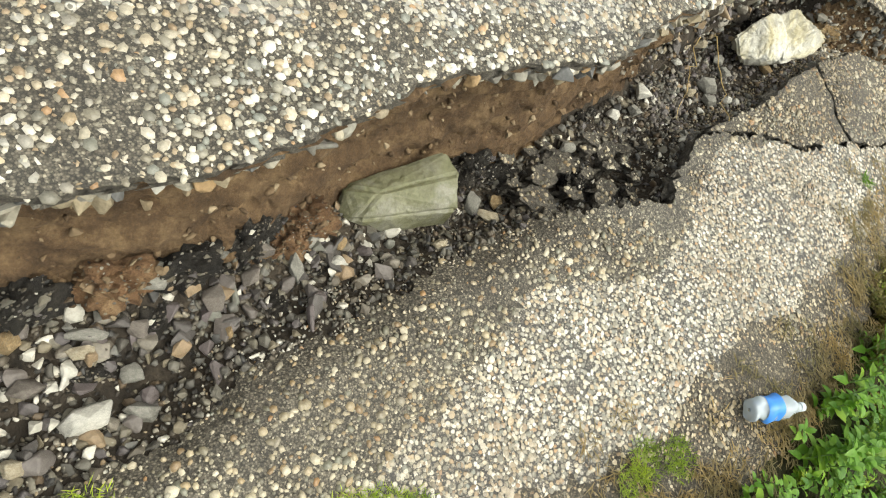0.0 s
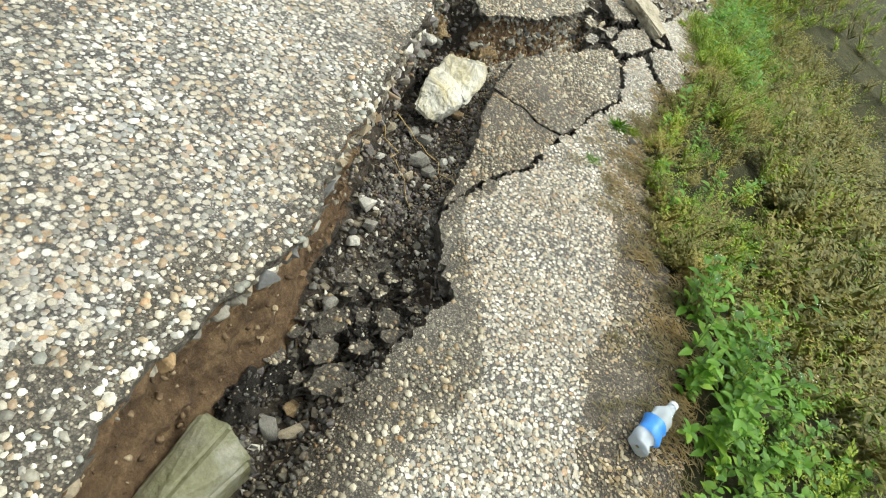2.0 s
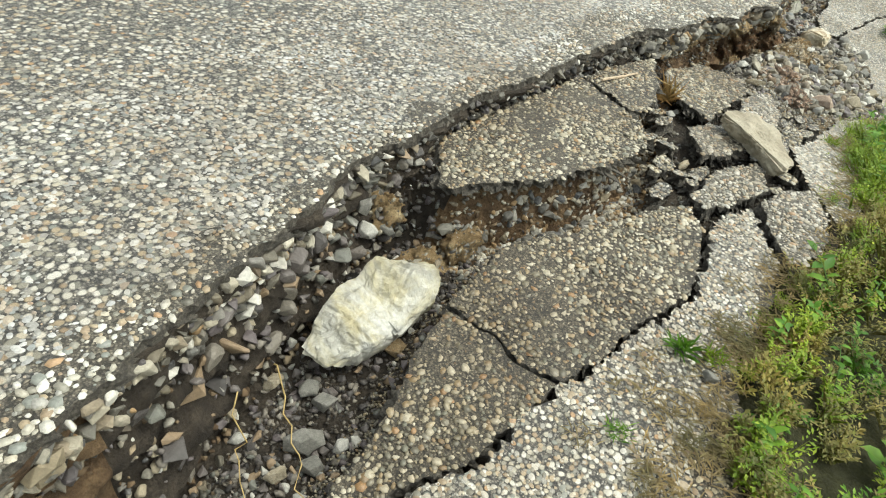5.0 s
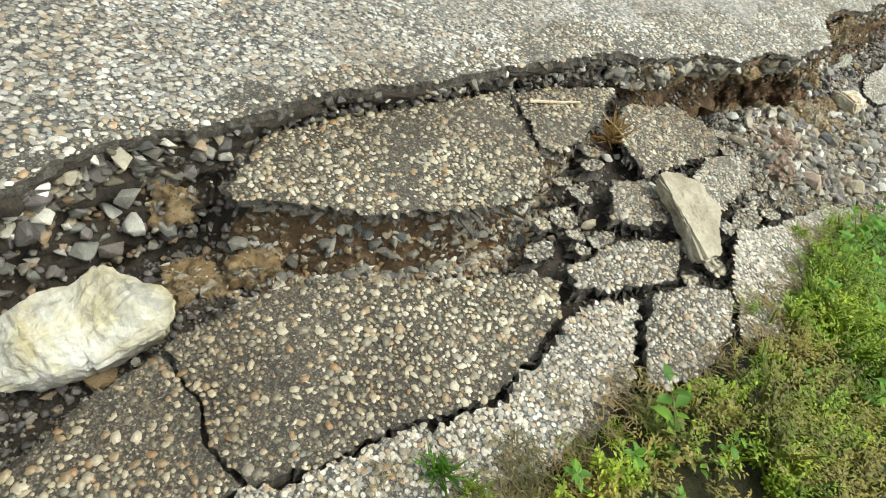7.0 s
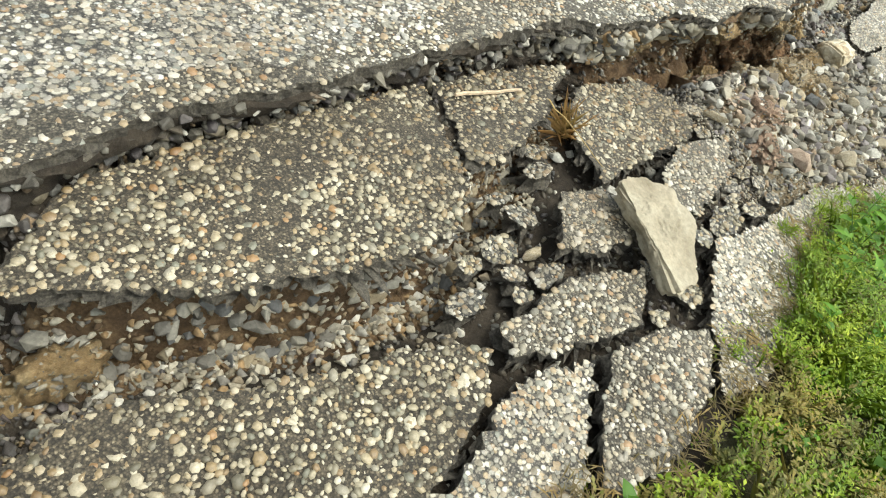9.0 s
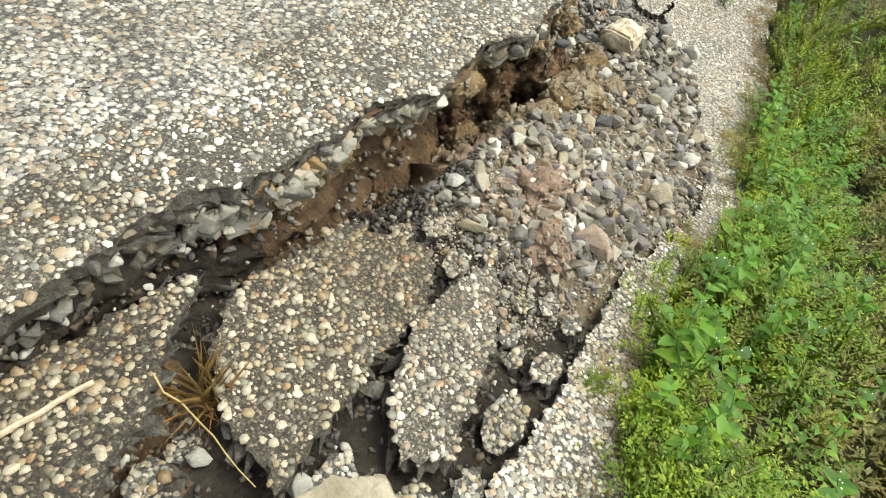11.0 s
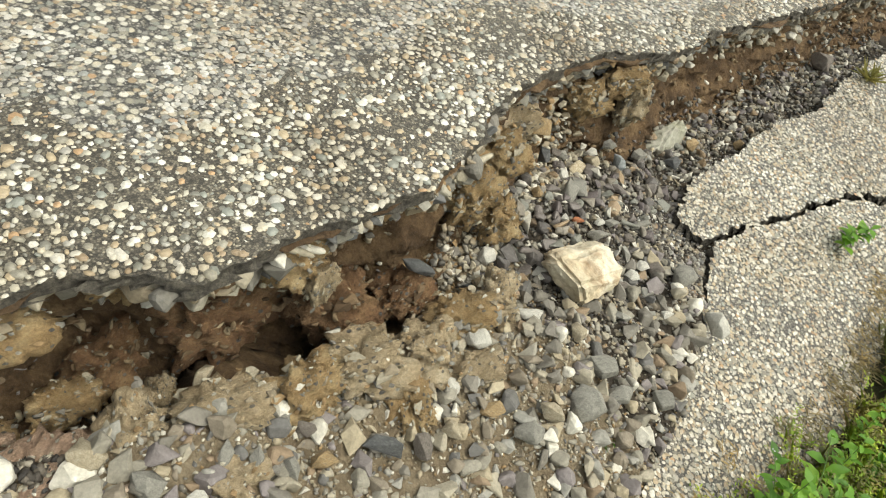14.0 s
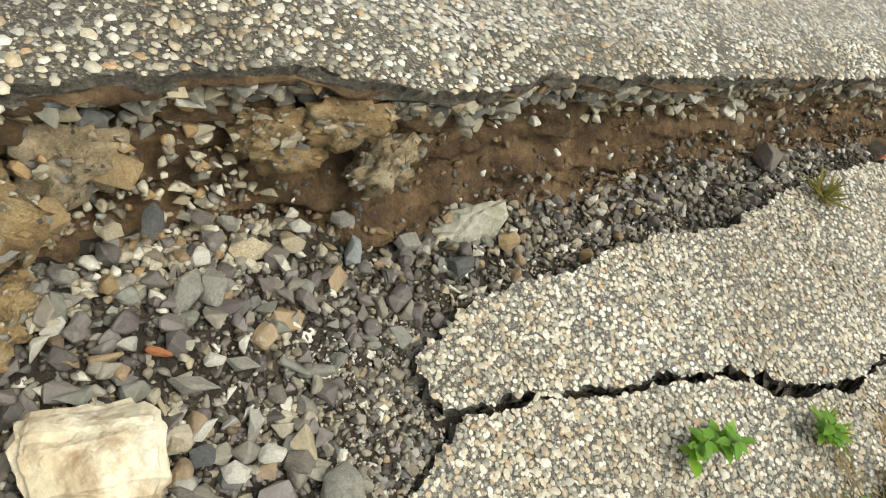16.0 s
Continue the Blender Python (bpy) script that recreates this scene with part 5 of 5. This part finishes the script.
HOLE = "in the hollow under the road"
clods([(-0.66, 7.62, -0.36, 0.16, 0.8, 12, "brown"), (-0.60, 7.92, -0.37, 0.15, 1.0, -20, "brown"), (-0.70, 7.35, -0.46, 0.13, 0.8, 30, "brown"), (-0.60, 7.24, -0.42, 0.09, 0.8, 0, "ochre"),
       (-0.72, 7.10, -0.52, 0.13, 0.8, 40, "brown"), (-0.60, 7.02, -0.44, 0.10, 0.8, 10, "ochre"), (-0.78, 6.80, -0.44, 0.12, 0.8, 0, "brown"), (-0.66, 6.68, -0.42, 0.08, 0.8, 60, "brown"),
       (-0.53, 7.44, -0.46, 0.07, 0.9, 80, "tan"), (-0.57, 8.16, -0.42, 0.12, 0.8, 15, "brown"), (-0.62, 7.80, -0.15, 0.10, 0.9, 0, "ochre"), (-0.56, 7.86, -0.20, 0.06, 1.1, 30, "tan"),
       (-0.73, 7.45, -0.14, 0.12, 0.6, 5, "ochre"), (-0.66, 7.15, -0.14, 0.12, 0.6, -8, "ochre"), (-0.70, 6.85, -0.13, 0.10, 0.6, 0, "ochre"), (-0.74, 6.45, -0.16, 0.11, 0.7, 0, "ochre"),
       (-0.80, 6.1, -0.2, 0.12, 0.7, 10, "brown")], HOLE)
CREST = "on the rubble heap"
clods([(-0.44, 6.98, -0.38, 0.15, 0.55, 10, "pinkish"), (-0.40, 7.16, -0.34, 0.14, 0.5, 30, "pinkish"), (-0.43, 7.34, -0.34, 0.11, 0.6, 70, "tan"), (-0.40, 7.55, -0.36, 0.14, 0.55, 0, "tan"),
       (-0.36, 7.74, -0.37, 0.13, 0.6, 20, "ochre"), (-0.38, 7.93, -0.38, 0.15, 0.6, -10, "tan"), (-0.36, 8.12, -0.41, 0.14, 0.6, 15, "tan"), (-0.42, 8.30, -0.42, 0.14, 0.6, 0, "ochre"),
       (-0.44, 8.48, -0.44, 0.12, 0.6, 40, "tan"), (-0.24, 8.02, -0.44, 0.11, 0.6, 60, "ochre"), (-0.22, 7.50, -0.36, 0.10, 0.5, 0, "tan"), (-0.26, 8.25, -0.46, 0.12, 0.6, 10, "tan"),
       (-0.16, 7.02, -0.30, 0.17, 0.45, 0, "pinkish"), (0.00, 6.80, -0.32, 0.13, 0.5, 50, "pinkish")], CREST)
clods([(-0.76, 8.52, -0.28, 0.13, 0.9, 10, "ochre"), (-0.84, 8.68, -0.20, 0.12, 0.9, 0, "ochre"), (-0.72, 8.68, -0.42, 0.12, 0.7, 30, "ochre"), (-0.97, 8.86, -0.22, 0.12, 0.9, 10, "tan"),
       (-0.93, 8.80, -0.40, 0.11, 0.8, 40, "ochre"), (-1.02, 9.28, -0.20, 0.12, 0.8, 0, "ochre"), (-0.98, 9.58, -0.26, 0.10, 1.1, 5, "tan"), (-1.0, 9.45, -0.12, 0.12, 0.6, 0, "ochre")], "fallen from the road's soil wall")
clods([(-0.62, 3.15, -0.36, 0.13, 0.9, 10, "black"), (-0.70, 3.38, -0.30, 0.12, 0.9, 0, "brown"), (-0.66, 3.66, -0.30, 0.12, 0.9, 20, "ochre"), (-0.55, 2.95, -0.42, 0.12, 0.8, 30, "ochre"),
       (-0.48, 2.70, -0.46, 0.11, 0.8, 0, "brown"), (-0.40, 3.62, -0.40, 0.12, 0.7, 0, "ochre"), (-0.46, 3.40, -0.44, 0.12, 0.6, 10, "black"), (-0.36, 3.80, -0.34, 0.10, 0.7, 0, "ochre")], "between the sunken slabs")
clods([(0.37, -0.30, -0.55, 0.12, 0.8, 10, "brown"), (0.36, -0.08, -0.57, 0.11, 0.8, 30, "black"), (0.34, 0.14, -0.58, 0.12, 0.8, 0, "brown"), (0.32, 0.34, -0.60, 0.11, 0.8, 20, "black"),
       (0.26, 0.54, -0.62, 0.11, 0.8, 40, "black"), (0.22, 0.74, -0.63, 0.10, 0.8, 0, "brown"), (0.08, 1.45, -0.68, 0.11, 0.8, 10, "black"),
       (0.34, 0.42, -0.70, 0.10, 0.6, 0, "black"), (0.46, 0.24, -0.70, 0.12, 0.5, 40, "black"), (0.50, 0.55, -0.70, 0.11, 0.5, 10, "black"), (0.62, 0.30, -0.69, 0.10, 0.5, 70, "black"),
       (0.40, 0.72, -0.72, 0.09, 0.6, 20, "black"), (0.58, 0.03, -0.68, 0.11, 0.5, 0, "black"), (0.33, 0.05, -0.64, 0.10, 0.7, 10, "brown"), (0.27, 0.68, -0.68, 0.10, 0.7, 30, "brown"),
       (0.10, 1.62, -0.74, 0.11, 0.6, 0, "black"), (0.24, 1.95, -0.66, 0.10, 0.6, 50, "black"), (0.34, 2.12, -0.58, 0.08, 0.6, 50, "black"), (-0.10, 2.16, -0.70, 0.10, 0.6, 10, "black"),
       (0.02, 2.62, -0.60, 0.09, 0.6, 0, "black")], "on the floor of the trench")

# ---- bottle ----
M_PET = bpy.data.materials.new("clear_plastic")
M_PET.use_nodes = True
pb = M_PET.node_tree.nodes["Principled BSDF"]
pb.inputs["Base Color"].default_value = (0.80, 0.87, 0.92, 1)
pb.inputs["Roughness"].default_value = 0.13
pb.inputs["Transmission Weight"].default_value = 0.62
pb.inputs["IOR"].default_value = 1.2
M_LABEL = plain("blue_label", (0.05, 0.22, 0.62), 0.4, 0.15, 30)
M_CAP = plain("pale_cap", (0.55, 0.60, 0.65), 0.4, 0.1)


def lathe(profile, seg=28, dent=0.0):
    bm = bmesh.new()
    rings = []
    for z, r in profile:
        rings.append([bm.verts.new((r * math.cos(2 * math.pi * k / seg), r * math.sin(2 * math.pi * k / seg), z)) for k in range(seg)])
    for a, b in zip(rings, rings[1:]):
        for k in range(seg):
            bm.faces.new((a[k], a[(k + 1) % seg], b[(k + 1) % seg], b[k]))
    for v in bm.verts:
        v.co += Vector((v.co.x, v.co.y, 0)) * dent * noise.noise(v.co * 22)
    return bm


bottle = tagged(new("plastic_bottle"), "crumpled clear plastic water bottle with a blue label", "bottle")
bottle.matrix_world = pose(1.295, 2.18, -0.262, -84, 0, -14) @ Matrix.Scale(1.14, 4)
part_bm("body", lathe([(0.0, 0.006), (0.0, 0.03), (0.008, 0.036), (0.03, 0.037), (0.045, 0.034), (0.06, 0.037), (0.085, 0.036), (0.145, 0.036), (0.16, 0.037), (0.185, 0.028), (0.205, 0.015), (0.215, 0.013), (0.222, 0.013)], 28, 0.7),
        M_PET, bottle, "clear dented plastic", True)
part_bm("label", lathe([(0.046, 0.0372), (0.06, 0.039), (0.095, 0.0385), (0.112, 0.0378)], 28, 0.5), M_LABEL, bottle, "blue printed band", True)
part_bm("cap", lathe([(0.218, 0.0), (0.218, 0.0155), (0.233, 0.0155), (0.235, 0.013), (0.235, 0.0)]), M_CAP, bottle, "pale screw cap")
for ob in bottle.children:
    ob.matrix_local = Matrix.Translation((0, 0, -0.118))

# ---- sticks and stalks ----
M_STICK = plain("weathered_stick", (0.46, 0.36, 0.25), 0.8, 0.3, 60)
M_STRAW = plain("dry_straw", (0.40, 0.29, 0.12), 0.8, 0.3, 30)


def tube(points, r0, r1, seg=6):
    bm = bmesh.new()
    rings = []
    n = len(points)
    for i, p in enumerate(points):
        p = Vector(p)
        d = (Vector(points[min(i + 1, n - 1)]) - Vector(points[max(i - 1, 0)])).normalized()
        a = d.orthogonal().normalized()
        b = d.cross(a)
        r = r0 + (r1 - r0) * i / (n - 1)
        rings.append([bm.verts.new(p + r * (math.cos(2 * math.pi * k / seg) * a + math.sin(2 * math.pi * k / seg) * b)) for k in range(seg)])
    for a, b in zip(rings, rings[1:]):
        for k in range(seg):
            bm.faces.new((a[k], a[(k + 1) % seg], b[(k + 1) % seg], b[k]))
    bm.faces.new(rings[0])
    bm.faces.new(rings[-1])
    return bm


def bent(a, b, wob, n=9, seed=0):
    rng = np.random.default_rng(seed)
    a, b = np.array(a), np.array(b)
    off = rng.normal(0, wob, (n, 3))
    off[0] = off[-1] = 0
    return [tuple(a + (b - a) * i / (n - 1) + off[i] * np.array([1, 1, 0.4])) for i in range(n)]


tagged(part_bm("stick", tube(bent((-0.63, 5.17, -0.088), (-0.575, 5.46, -0.092), 0.003, 9, 1), 0.0075, 0.006), M_STICK), "bare weathered stick lying on the asphalt slab", "stick")
tagged(part_bm("dry_stalk", tube(bent((-0.38, 2.95, -0.42), (0.12, 2.70, -0.36), 0.012, 12, 2), 0.003, 0.0015, 5), M_STRAW), "thin dry straw stalk across the trench", "stalk")
tagged(part_bm("dry_stalk", tube(bent((-0.35, 2.80, -0.40), (0.02, 2.55, -0.50), 0.012, 12, 3), 0.0025, 0.0012, 5), M_STRAW), "thin dry straw stalk across the trench", "stalk")

# ---- plants ----
L_WEED = leaf_mat("weed_leaf", (0.07, 0.175, 0.016), (0.135, 0.285, 0.025), (0.24, 0.40, 0.045))
L_FERN = leaf_mat("feathery_leaf", (0.145, 0.235, 0.02), (0.255, 0.365, 0.032), (0.38, 0.46, 0.058))
L_DRY = leaf_mat("dry_leaf", (0.17, 0.145, 0.045), (0.25, 0.225, 0.07), (0.17, 0.20, 0.048))
L_STRAW = leaf_mat("straw_blade", (0.24, 0.18, 0.09), (0.34, 0.27, 0.14), (0.20, 0.15, 0.07))
M_STEM = plain("green_stem", (0.12, 0.20, 0.05), 0.6, 0.3)
M_PETAL = plain("white_petal", (0.78, 0.78, 0.74), 0.6, 0.05)
M_MOSS = leaf_mat("moss", (0.22, 0.33, 0.03), (0.32, 0.44, 0.05), (0.42, 0.50, 0.09))

LEAF = np.array([(0, 0, 0), (0.36, 0.21, 0.05), (0.36, 0, 0.0), (0.36, -0.21, 0.05), (0.72, 0.15, 0.0), (0.72, 0, -0.05), (0.72, -0.15, 0.0), (1, 0, -0.16)])
LEAF_F = np.array([(0, 2, 1), (0, 3, 2), (1, 2, 4), (2, 5, 4), (2, 3, 5), (3, 6, 5), (4, 5, 7), (5, 6, 7)])


BIT = np.array([(0, 0, 0), (0.5, 0.24, 0.04), (1, 0, -0.08), (0.5, -0.24, 0.04)])
BIT_F = np.array([(0, 2, 1), (0, 3, 2)])


def leaf_cloud(rows, LEAF=LEAF, LEAF_F=LEAF_F):
    """Leaves as one mesh: base, heading, rise, length, width."""
    rows = np.asarray(rows, float)
    n = len(rows)
    v = np.repeat(LEAF[None], n, 0)
    v = v * np.stack([rows[:, 5], rows[:, 5] * rows[:, 6], rows[:, 5]], -1)[:, None, :]
    cr, sr, ch, sh = np.cos(rows[:, 4])[:, None], np.sin(rows[:, 4])[:, None], np.cos(rows[:, 3])[:, None], np.sin(rows[:, 3])[:, None]
    x, z = v[..., 0] * cr - v[..., 2] * sr, v[..., 0] * sr + v[..., 2] * cr
    out = np.stack([x * ch - v[..., 1] * sh, x * sh + v[..., 1] * ch, z], -1) + rows[:, None, :3]
    return out.reshape(-1, 3), (LEAF_F[None] + len(LEAF) * np.arange(n)[:, None, None]).reshape(-1, 3)


def weed(seed, height, leaves, leaf):
    """A broad-leaved weed: stem, paired leaves, and small white flowers on some."""
    rng = np.random.default_rng(seed)
    root = new("weed")
    lean = rng.normal(0, 0.22, 2)
    axis = [(lean[0] * height * u * u, lean[1] * height * u * u, height * u) for u in np.linspace(0, 1, 7)]
    stem = part_bm("stem", tube(axis, 0.0028, 0.0012, 5), M_STEM, root)
    rows = []
    for k in range(leaves):
        u = 0.18 + 0.82 * k / max(1, leaves - 1)
        a = k * 2.4 + rng.normal(0, 0.4)
        rows.append((lean[0] * height * u * u, lean[1] * height * u * u, height * u, a, rng.uniform(-0.15, 0.75) * (0.5 + u), leaf * rng.uniform(0.6, 1.15) * (1.15 - 0.45 * u), rng.uniform(1.0, 1.5)))
    part("leaves", mesh_from("leaves", *leaf_cloud(rows), L_WEED, True), root)
    if seed == 6:
        fl = [(lean[0] * height + rng.normal(0, 0.012), lean[1] * height + rng.normal(0, 0.012), height + rng.uniform(0.0, 0.02), k * 1.26, 0.3, 0.005, 1.6) for k in range(3)]
        part("flowers", mesh_from("flowers", *leaf_cloud(fl), M_PETAL), root, "tiny white flowers")
    return tagged(root, "bright green broad-leaved weed on the verge", "weed", "verge weeds")


def verge_z(x, y):
    return float(land_z(x, y)) - 0.004


rng = np.random.default_rng(77)
kinds = [weed(s, h, n, l) for s, h, n, l in ((3, 0.20, 12, 0.075), (4, 0.28, 16, 0.065), (5, 0.14, 9, 0.08), (6, 0.32, 18, 0.06), (7, 0.22, 14, 0.09), (8, 0.17, 12, 0.055))]
spots = []
for k in range(360):
    y = rng.choice([rng.uniform(1.1, 3.0), rng.uniform(3.4, 11.5), rng.uniform(6.0, 9.8)], p=[0.50, 0.18, 0.32])
    x = float(verge(y)) + (0.05 + abs(rng.normal(0, 0.34)))
    spots.append((x, y))
for k, (x, y) in enumerate(spots):
    m = pose(x, y, verge_z(x, y), 0, 0, rng.uniform(0, 360)) @ Matrix.Scale(rng.uniform(0.7, 1.25), 4)
    if k < len(kinds):
        kinds[k].matrix_world = m
    else:
        copy_thing(kinds[k % len(kinds)], m).scale = [rng.uniform(0.6, 1.15) if y < 5.5 else rng.uniform(0.75, 1.3)] * 3


def feathers(name, n, y0, y1, spread, height, mat, seed, label, start=0.0, stems=5, leaf=0.016, bits=12):
    """Feathery undergrowth: thin leaning stems set with tiny leaflets."""
    rng = np.random.default_rng(seed)
    rows = []
    while n > 0:
        y = rng.uniform(y0, y1)
        x = float(verge(y)) + start + abs(rng.normal(0, spread))
        clump = float(ripple(np.array(x), np.array(y), 70 + seed % 3, 3.0))
        if clump < rng.uniform(-1.3, 0.0):
            continue
        n -= 1
        z = verge_z(x, y)
        tall = height * (0.75 + 0.35 * clump) * min(1.0, 0.35 + (x - float(verge(y)) - start + 0.02) * 3.0)
        for _s in range(stems):
            h = tall * rng.uniform(0.45, 1.25)
            a, lean = rng.uniform(0, 6.28), rng.uniform(0.05, 0.75)
            dx, dy = math.cos(a) * lean * h, math.sin(a) * lean * h
            for u in np.linspace(0.2, 1, bits):
                px, py, pz = x + dx * u ** 1.5, y + dy * u ** 1.5, z + h * (u - 0.25 * lean * u * u)
                reach = 2.2 * leaf * (1.15 - u)
                for side in (-1, 1):
                    b = a + side * rng.uniform(0.4, 1.6)
                    q = reach * rng.random()
                    rows.append((px + q * math.cos(b), py + q * math.sin(b), pz + 0.4 * q, b, rng.uniform(-0.3, 1.0), leaf * rng.uniform(0.6, 1.5), rng.uniform(0.6, 1.1)))
            rows.append((x, y, z, a, math.atan2(h * 0.8, lean * h), h * 0.85, 0.012))
    return tagged(part(name, mesh_from(name, *leaf_cloud(rows, BIT, BIT_F), mat, True)), label, "undergrowth", kind="stuff")


FERNY = "yellow-green feathery undergrowth on the verge"
DRY = "dry olive-brown feathery undergrowth on the verge"
feathers("undergrowth", 110, -0.5, 3.2, 0.5, 0.24, L_FERN, 1, FERNY, 0.15)
feathers("undergrowth", 300, 2.9, 6.4, 0.5, 0.24, L_DRY, 2, DRY, 0.0)
feathers("undergrowth", 190, 3.2, 6.6, 0.55, 0.25, L_FERN, 3, FERNY, 0.04)
feathers("undergrowth", 150, 10.0, 18.0, 0.6, 0.28, L_FERN, 9, "yellow-green undergrowth along the far verge", 0.0, leaf=0.02)
feathers("undergrowth", 320, 5.6, 9.0, 0.38, 0.30, L_FERN, 4, "bright green feathery undergrowth on the verge", 0.0, 7)
feathers("undergrowth", 110, 9.0, 11.5, 0.40, 0.32, L_FERN, 14, "bright green feathery undergrowth on the verge", 0.08, 6)
feathers("undergrowth", 190, 5.8, 11.0, 0.40, 0.30, L_DRY, 5, DRY, 0.0)
feathers("undergrowth", 430, 2.0, 16.0, 1.0, 0.30, L_DRY, 7, DRY, 0.6, 4, 0.028)
feathers("undergrowth", 260, 2.0, 18.0, 1.3, 0.32, L_FERN, 8, "tall yellow-green undergrowth further down the verge", 0.7, 4, 0.030)
feathers("undergrowth", 160, 1.0, 12.0, 0.4, 0.16, L_WEED, 6, "low dark green undergrowth on the verge", 0.12, 4, 0.022)
feathers("undergrowth", 420, 2.0, 10.5, 0.8, 0.45, L_DRY, 24, "tall olive undergrowth further down the verge", 0.9, 4, 0.040, 9)
feathers("sparse_growth", 170, 5.4, 9.4, 0.10, 0.26, L_FERN, 23, "sparse feathery growth at the edge of the pavement", -0.12, 3, 0.013)
feathers("sparse_growth", 170, 3.0, 11.0, 0.06, 0.09, L_FERN, 21, "sparse low growth creeping over the edge of the pavement", -0.12, 3, 0.010)
feathers("sparse_growth", 120, 1.6, 6.5, 0.07, 0.08, L_DRY, 22, "sparse dry growth creeping over the edge of the pavement", -0.13, 3, 0.010)


def blades(name, n, spots, r, height, mat, seed, label, cat="grass", flat=0.9):
    rng = np.random.default_rng(seed)
    rows = []
    for x, y, z in spots:
        for _ in range(n):
            a, q = rng.uniform(0, 6.28), r * math.sqrt(rng.random())
            b = rng.uniform(0, 6.28)
            rows.append((x + q * math.cos(b), y + q * math.sin(b), z, a, rng.uniform(0.15, 1.3) * flat, height * rng.uniform(0.5, 1.3), rng.uniform(0.10, 0.22)))
    return tagged(part(name, mesh_from(name, *leaf_cloud(rows, BIT, BIT_F), mat, True)), label, cat, kind="stuff")


straw = []
for _ in range(520):
    y = rng.choice([rng.uniform(0.6, 4.2), rng.uniform(0.4, 11.5)])
    x = float(verge(y)) + rng.normal(0.0, 0.08) * (1.5 if y < 4.0 else 0.8)
    straw.append((x, y, float(pave_z(x, y)) + 0.012))
blades("dead_grass", 26, straw, 0.05, 0.05, L_STRAW, 11, "matted dead straw along the edge of the pavement", "dead grass", 0.25)
on_pave = lambda x, y: (x, y, float(pave_z(x, y)) + 0.006)
blades("moss", 420, [on_pave(1.15, 0.67), on_pave(1.19, 0.76), on_pave(1.13, 0.58), on_pave(1.30, 1.60), on_pave(1.36, 1.52), on_pave(1.33, 1.72), on_pave(0.92, -0.02)], 0.075, 0.03, M_MOSS, 12, "bright green moss on the pavement", "moss")
blades("moss", 240, [(0.64, 4.30, -0.26), (0.66, 4.45, -0.26), (0.63, 4.15, -0.27), (0.68, 4.60, -0.25), (0.66, 4.02, -0.27)], 0.06, 0.025, M_MOSS, 13, "green moss at the broken edge", "moss")
for k, (x, y, h, mat) in enumerate(((0.50, 3.90, 0.07, L_WEED), (-0.76, 11.45, 0.10, L_DRY), (0.02, 10.85, 0.08, L_FERN), (0.08, 8.62, 0.06, L_WEED), (0.60, 3.95, 0.05, L_FERN), (0.40, 6.9, 0.05, L_FERN),
                                    (0.52, 3.45, 0.04, L_WEED), (0.36, 6.4, 0.05, L_FERN))):
    blades("grass_tuft", 70, [on_pave(x, y)], 0.035, h, mat, 30 + k, "tuft of green grass growing from the pavement")
small = weed(9, 0.06, 16, 0.045)
small.matrix_world = pose(-0.06, 10.33, float(pave_z(-0.06, 10.33))) @ Matrix.Scale(1.7, 4)
tagged(small, "small green weed growing in the cracked pavement")
copy_thing(small, pose(0.02, 10.80, float(pave_z(0.02, 10.80)), 0, 0, 80))
copy_thing(small, pose(-0.06, 10.42, float(pave_z(-0.06, 10.42)), 0, 0, 200))
L_RUST = leaf_mat("rusty_straw", (0.46, 0.27, 0.10), (0.56, 0.37, 0.16), (0.38, 0.22, 0.09))
tuft_rng = np.random.default_rng(50)
tuft = [(-0.42 + tuft_rng.normal(0, 0.02), 5.62 + tuft_rng.normal(0, 0.02), -0.22, tuft_rng.uniform(0, 6.28), tuft_rng.uniform(0.2, 1.4), 0.15 * tuft_rng.uniform(0.4, 1.2), 0.04) for _ in range(80)]
tagged(part("dry_tuft", mesh_from("dry_tuft", *leaf_cloud(tuft, BIT, BIT_F), L_RUST, True)), "dry rust-coloured tuft of dead grass between slabs", "dead grass", kind="stuff")
tagged(part_bm("dry_stalk", tube(bent((-0.50, 5.55, -0.10), (-0.16, 5.50, -0.12), 0.004, 8, 8), 0.0028, 0.0012, 5), M_STRAW), "yellow dry stalk bent over the slabs", "stalk")
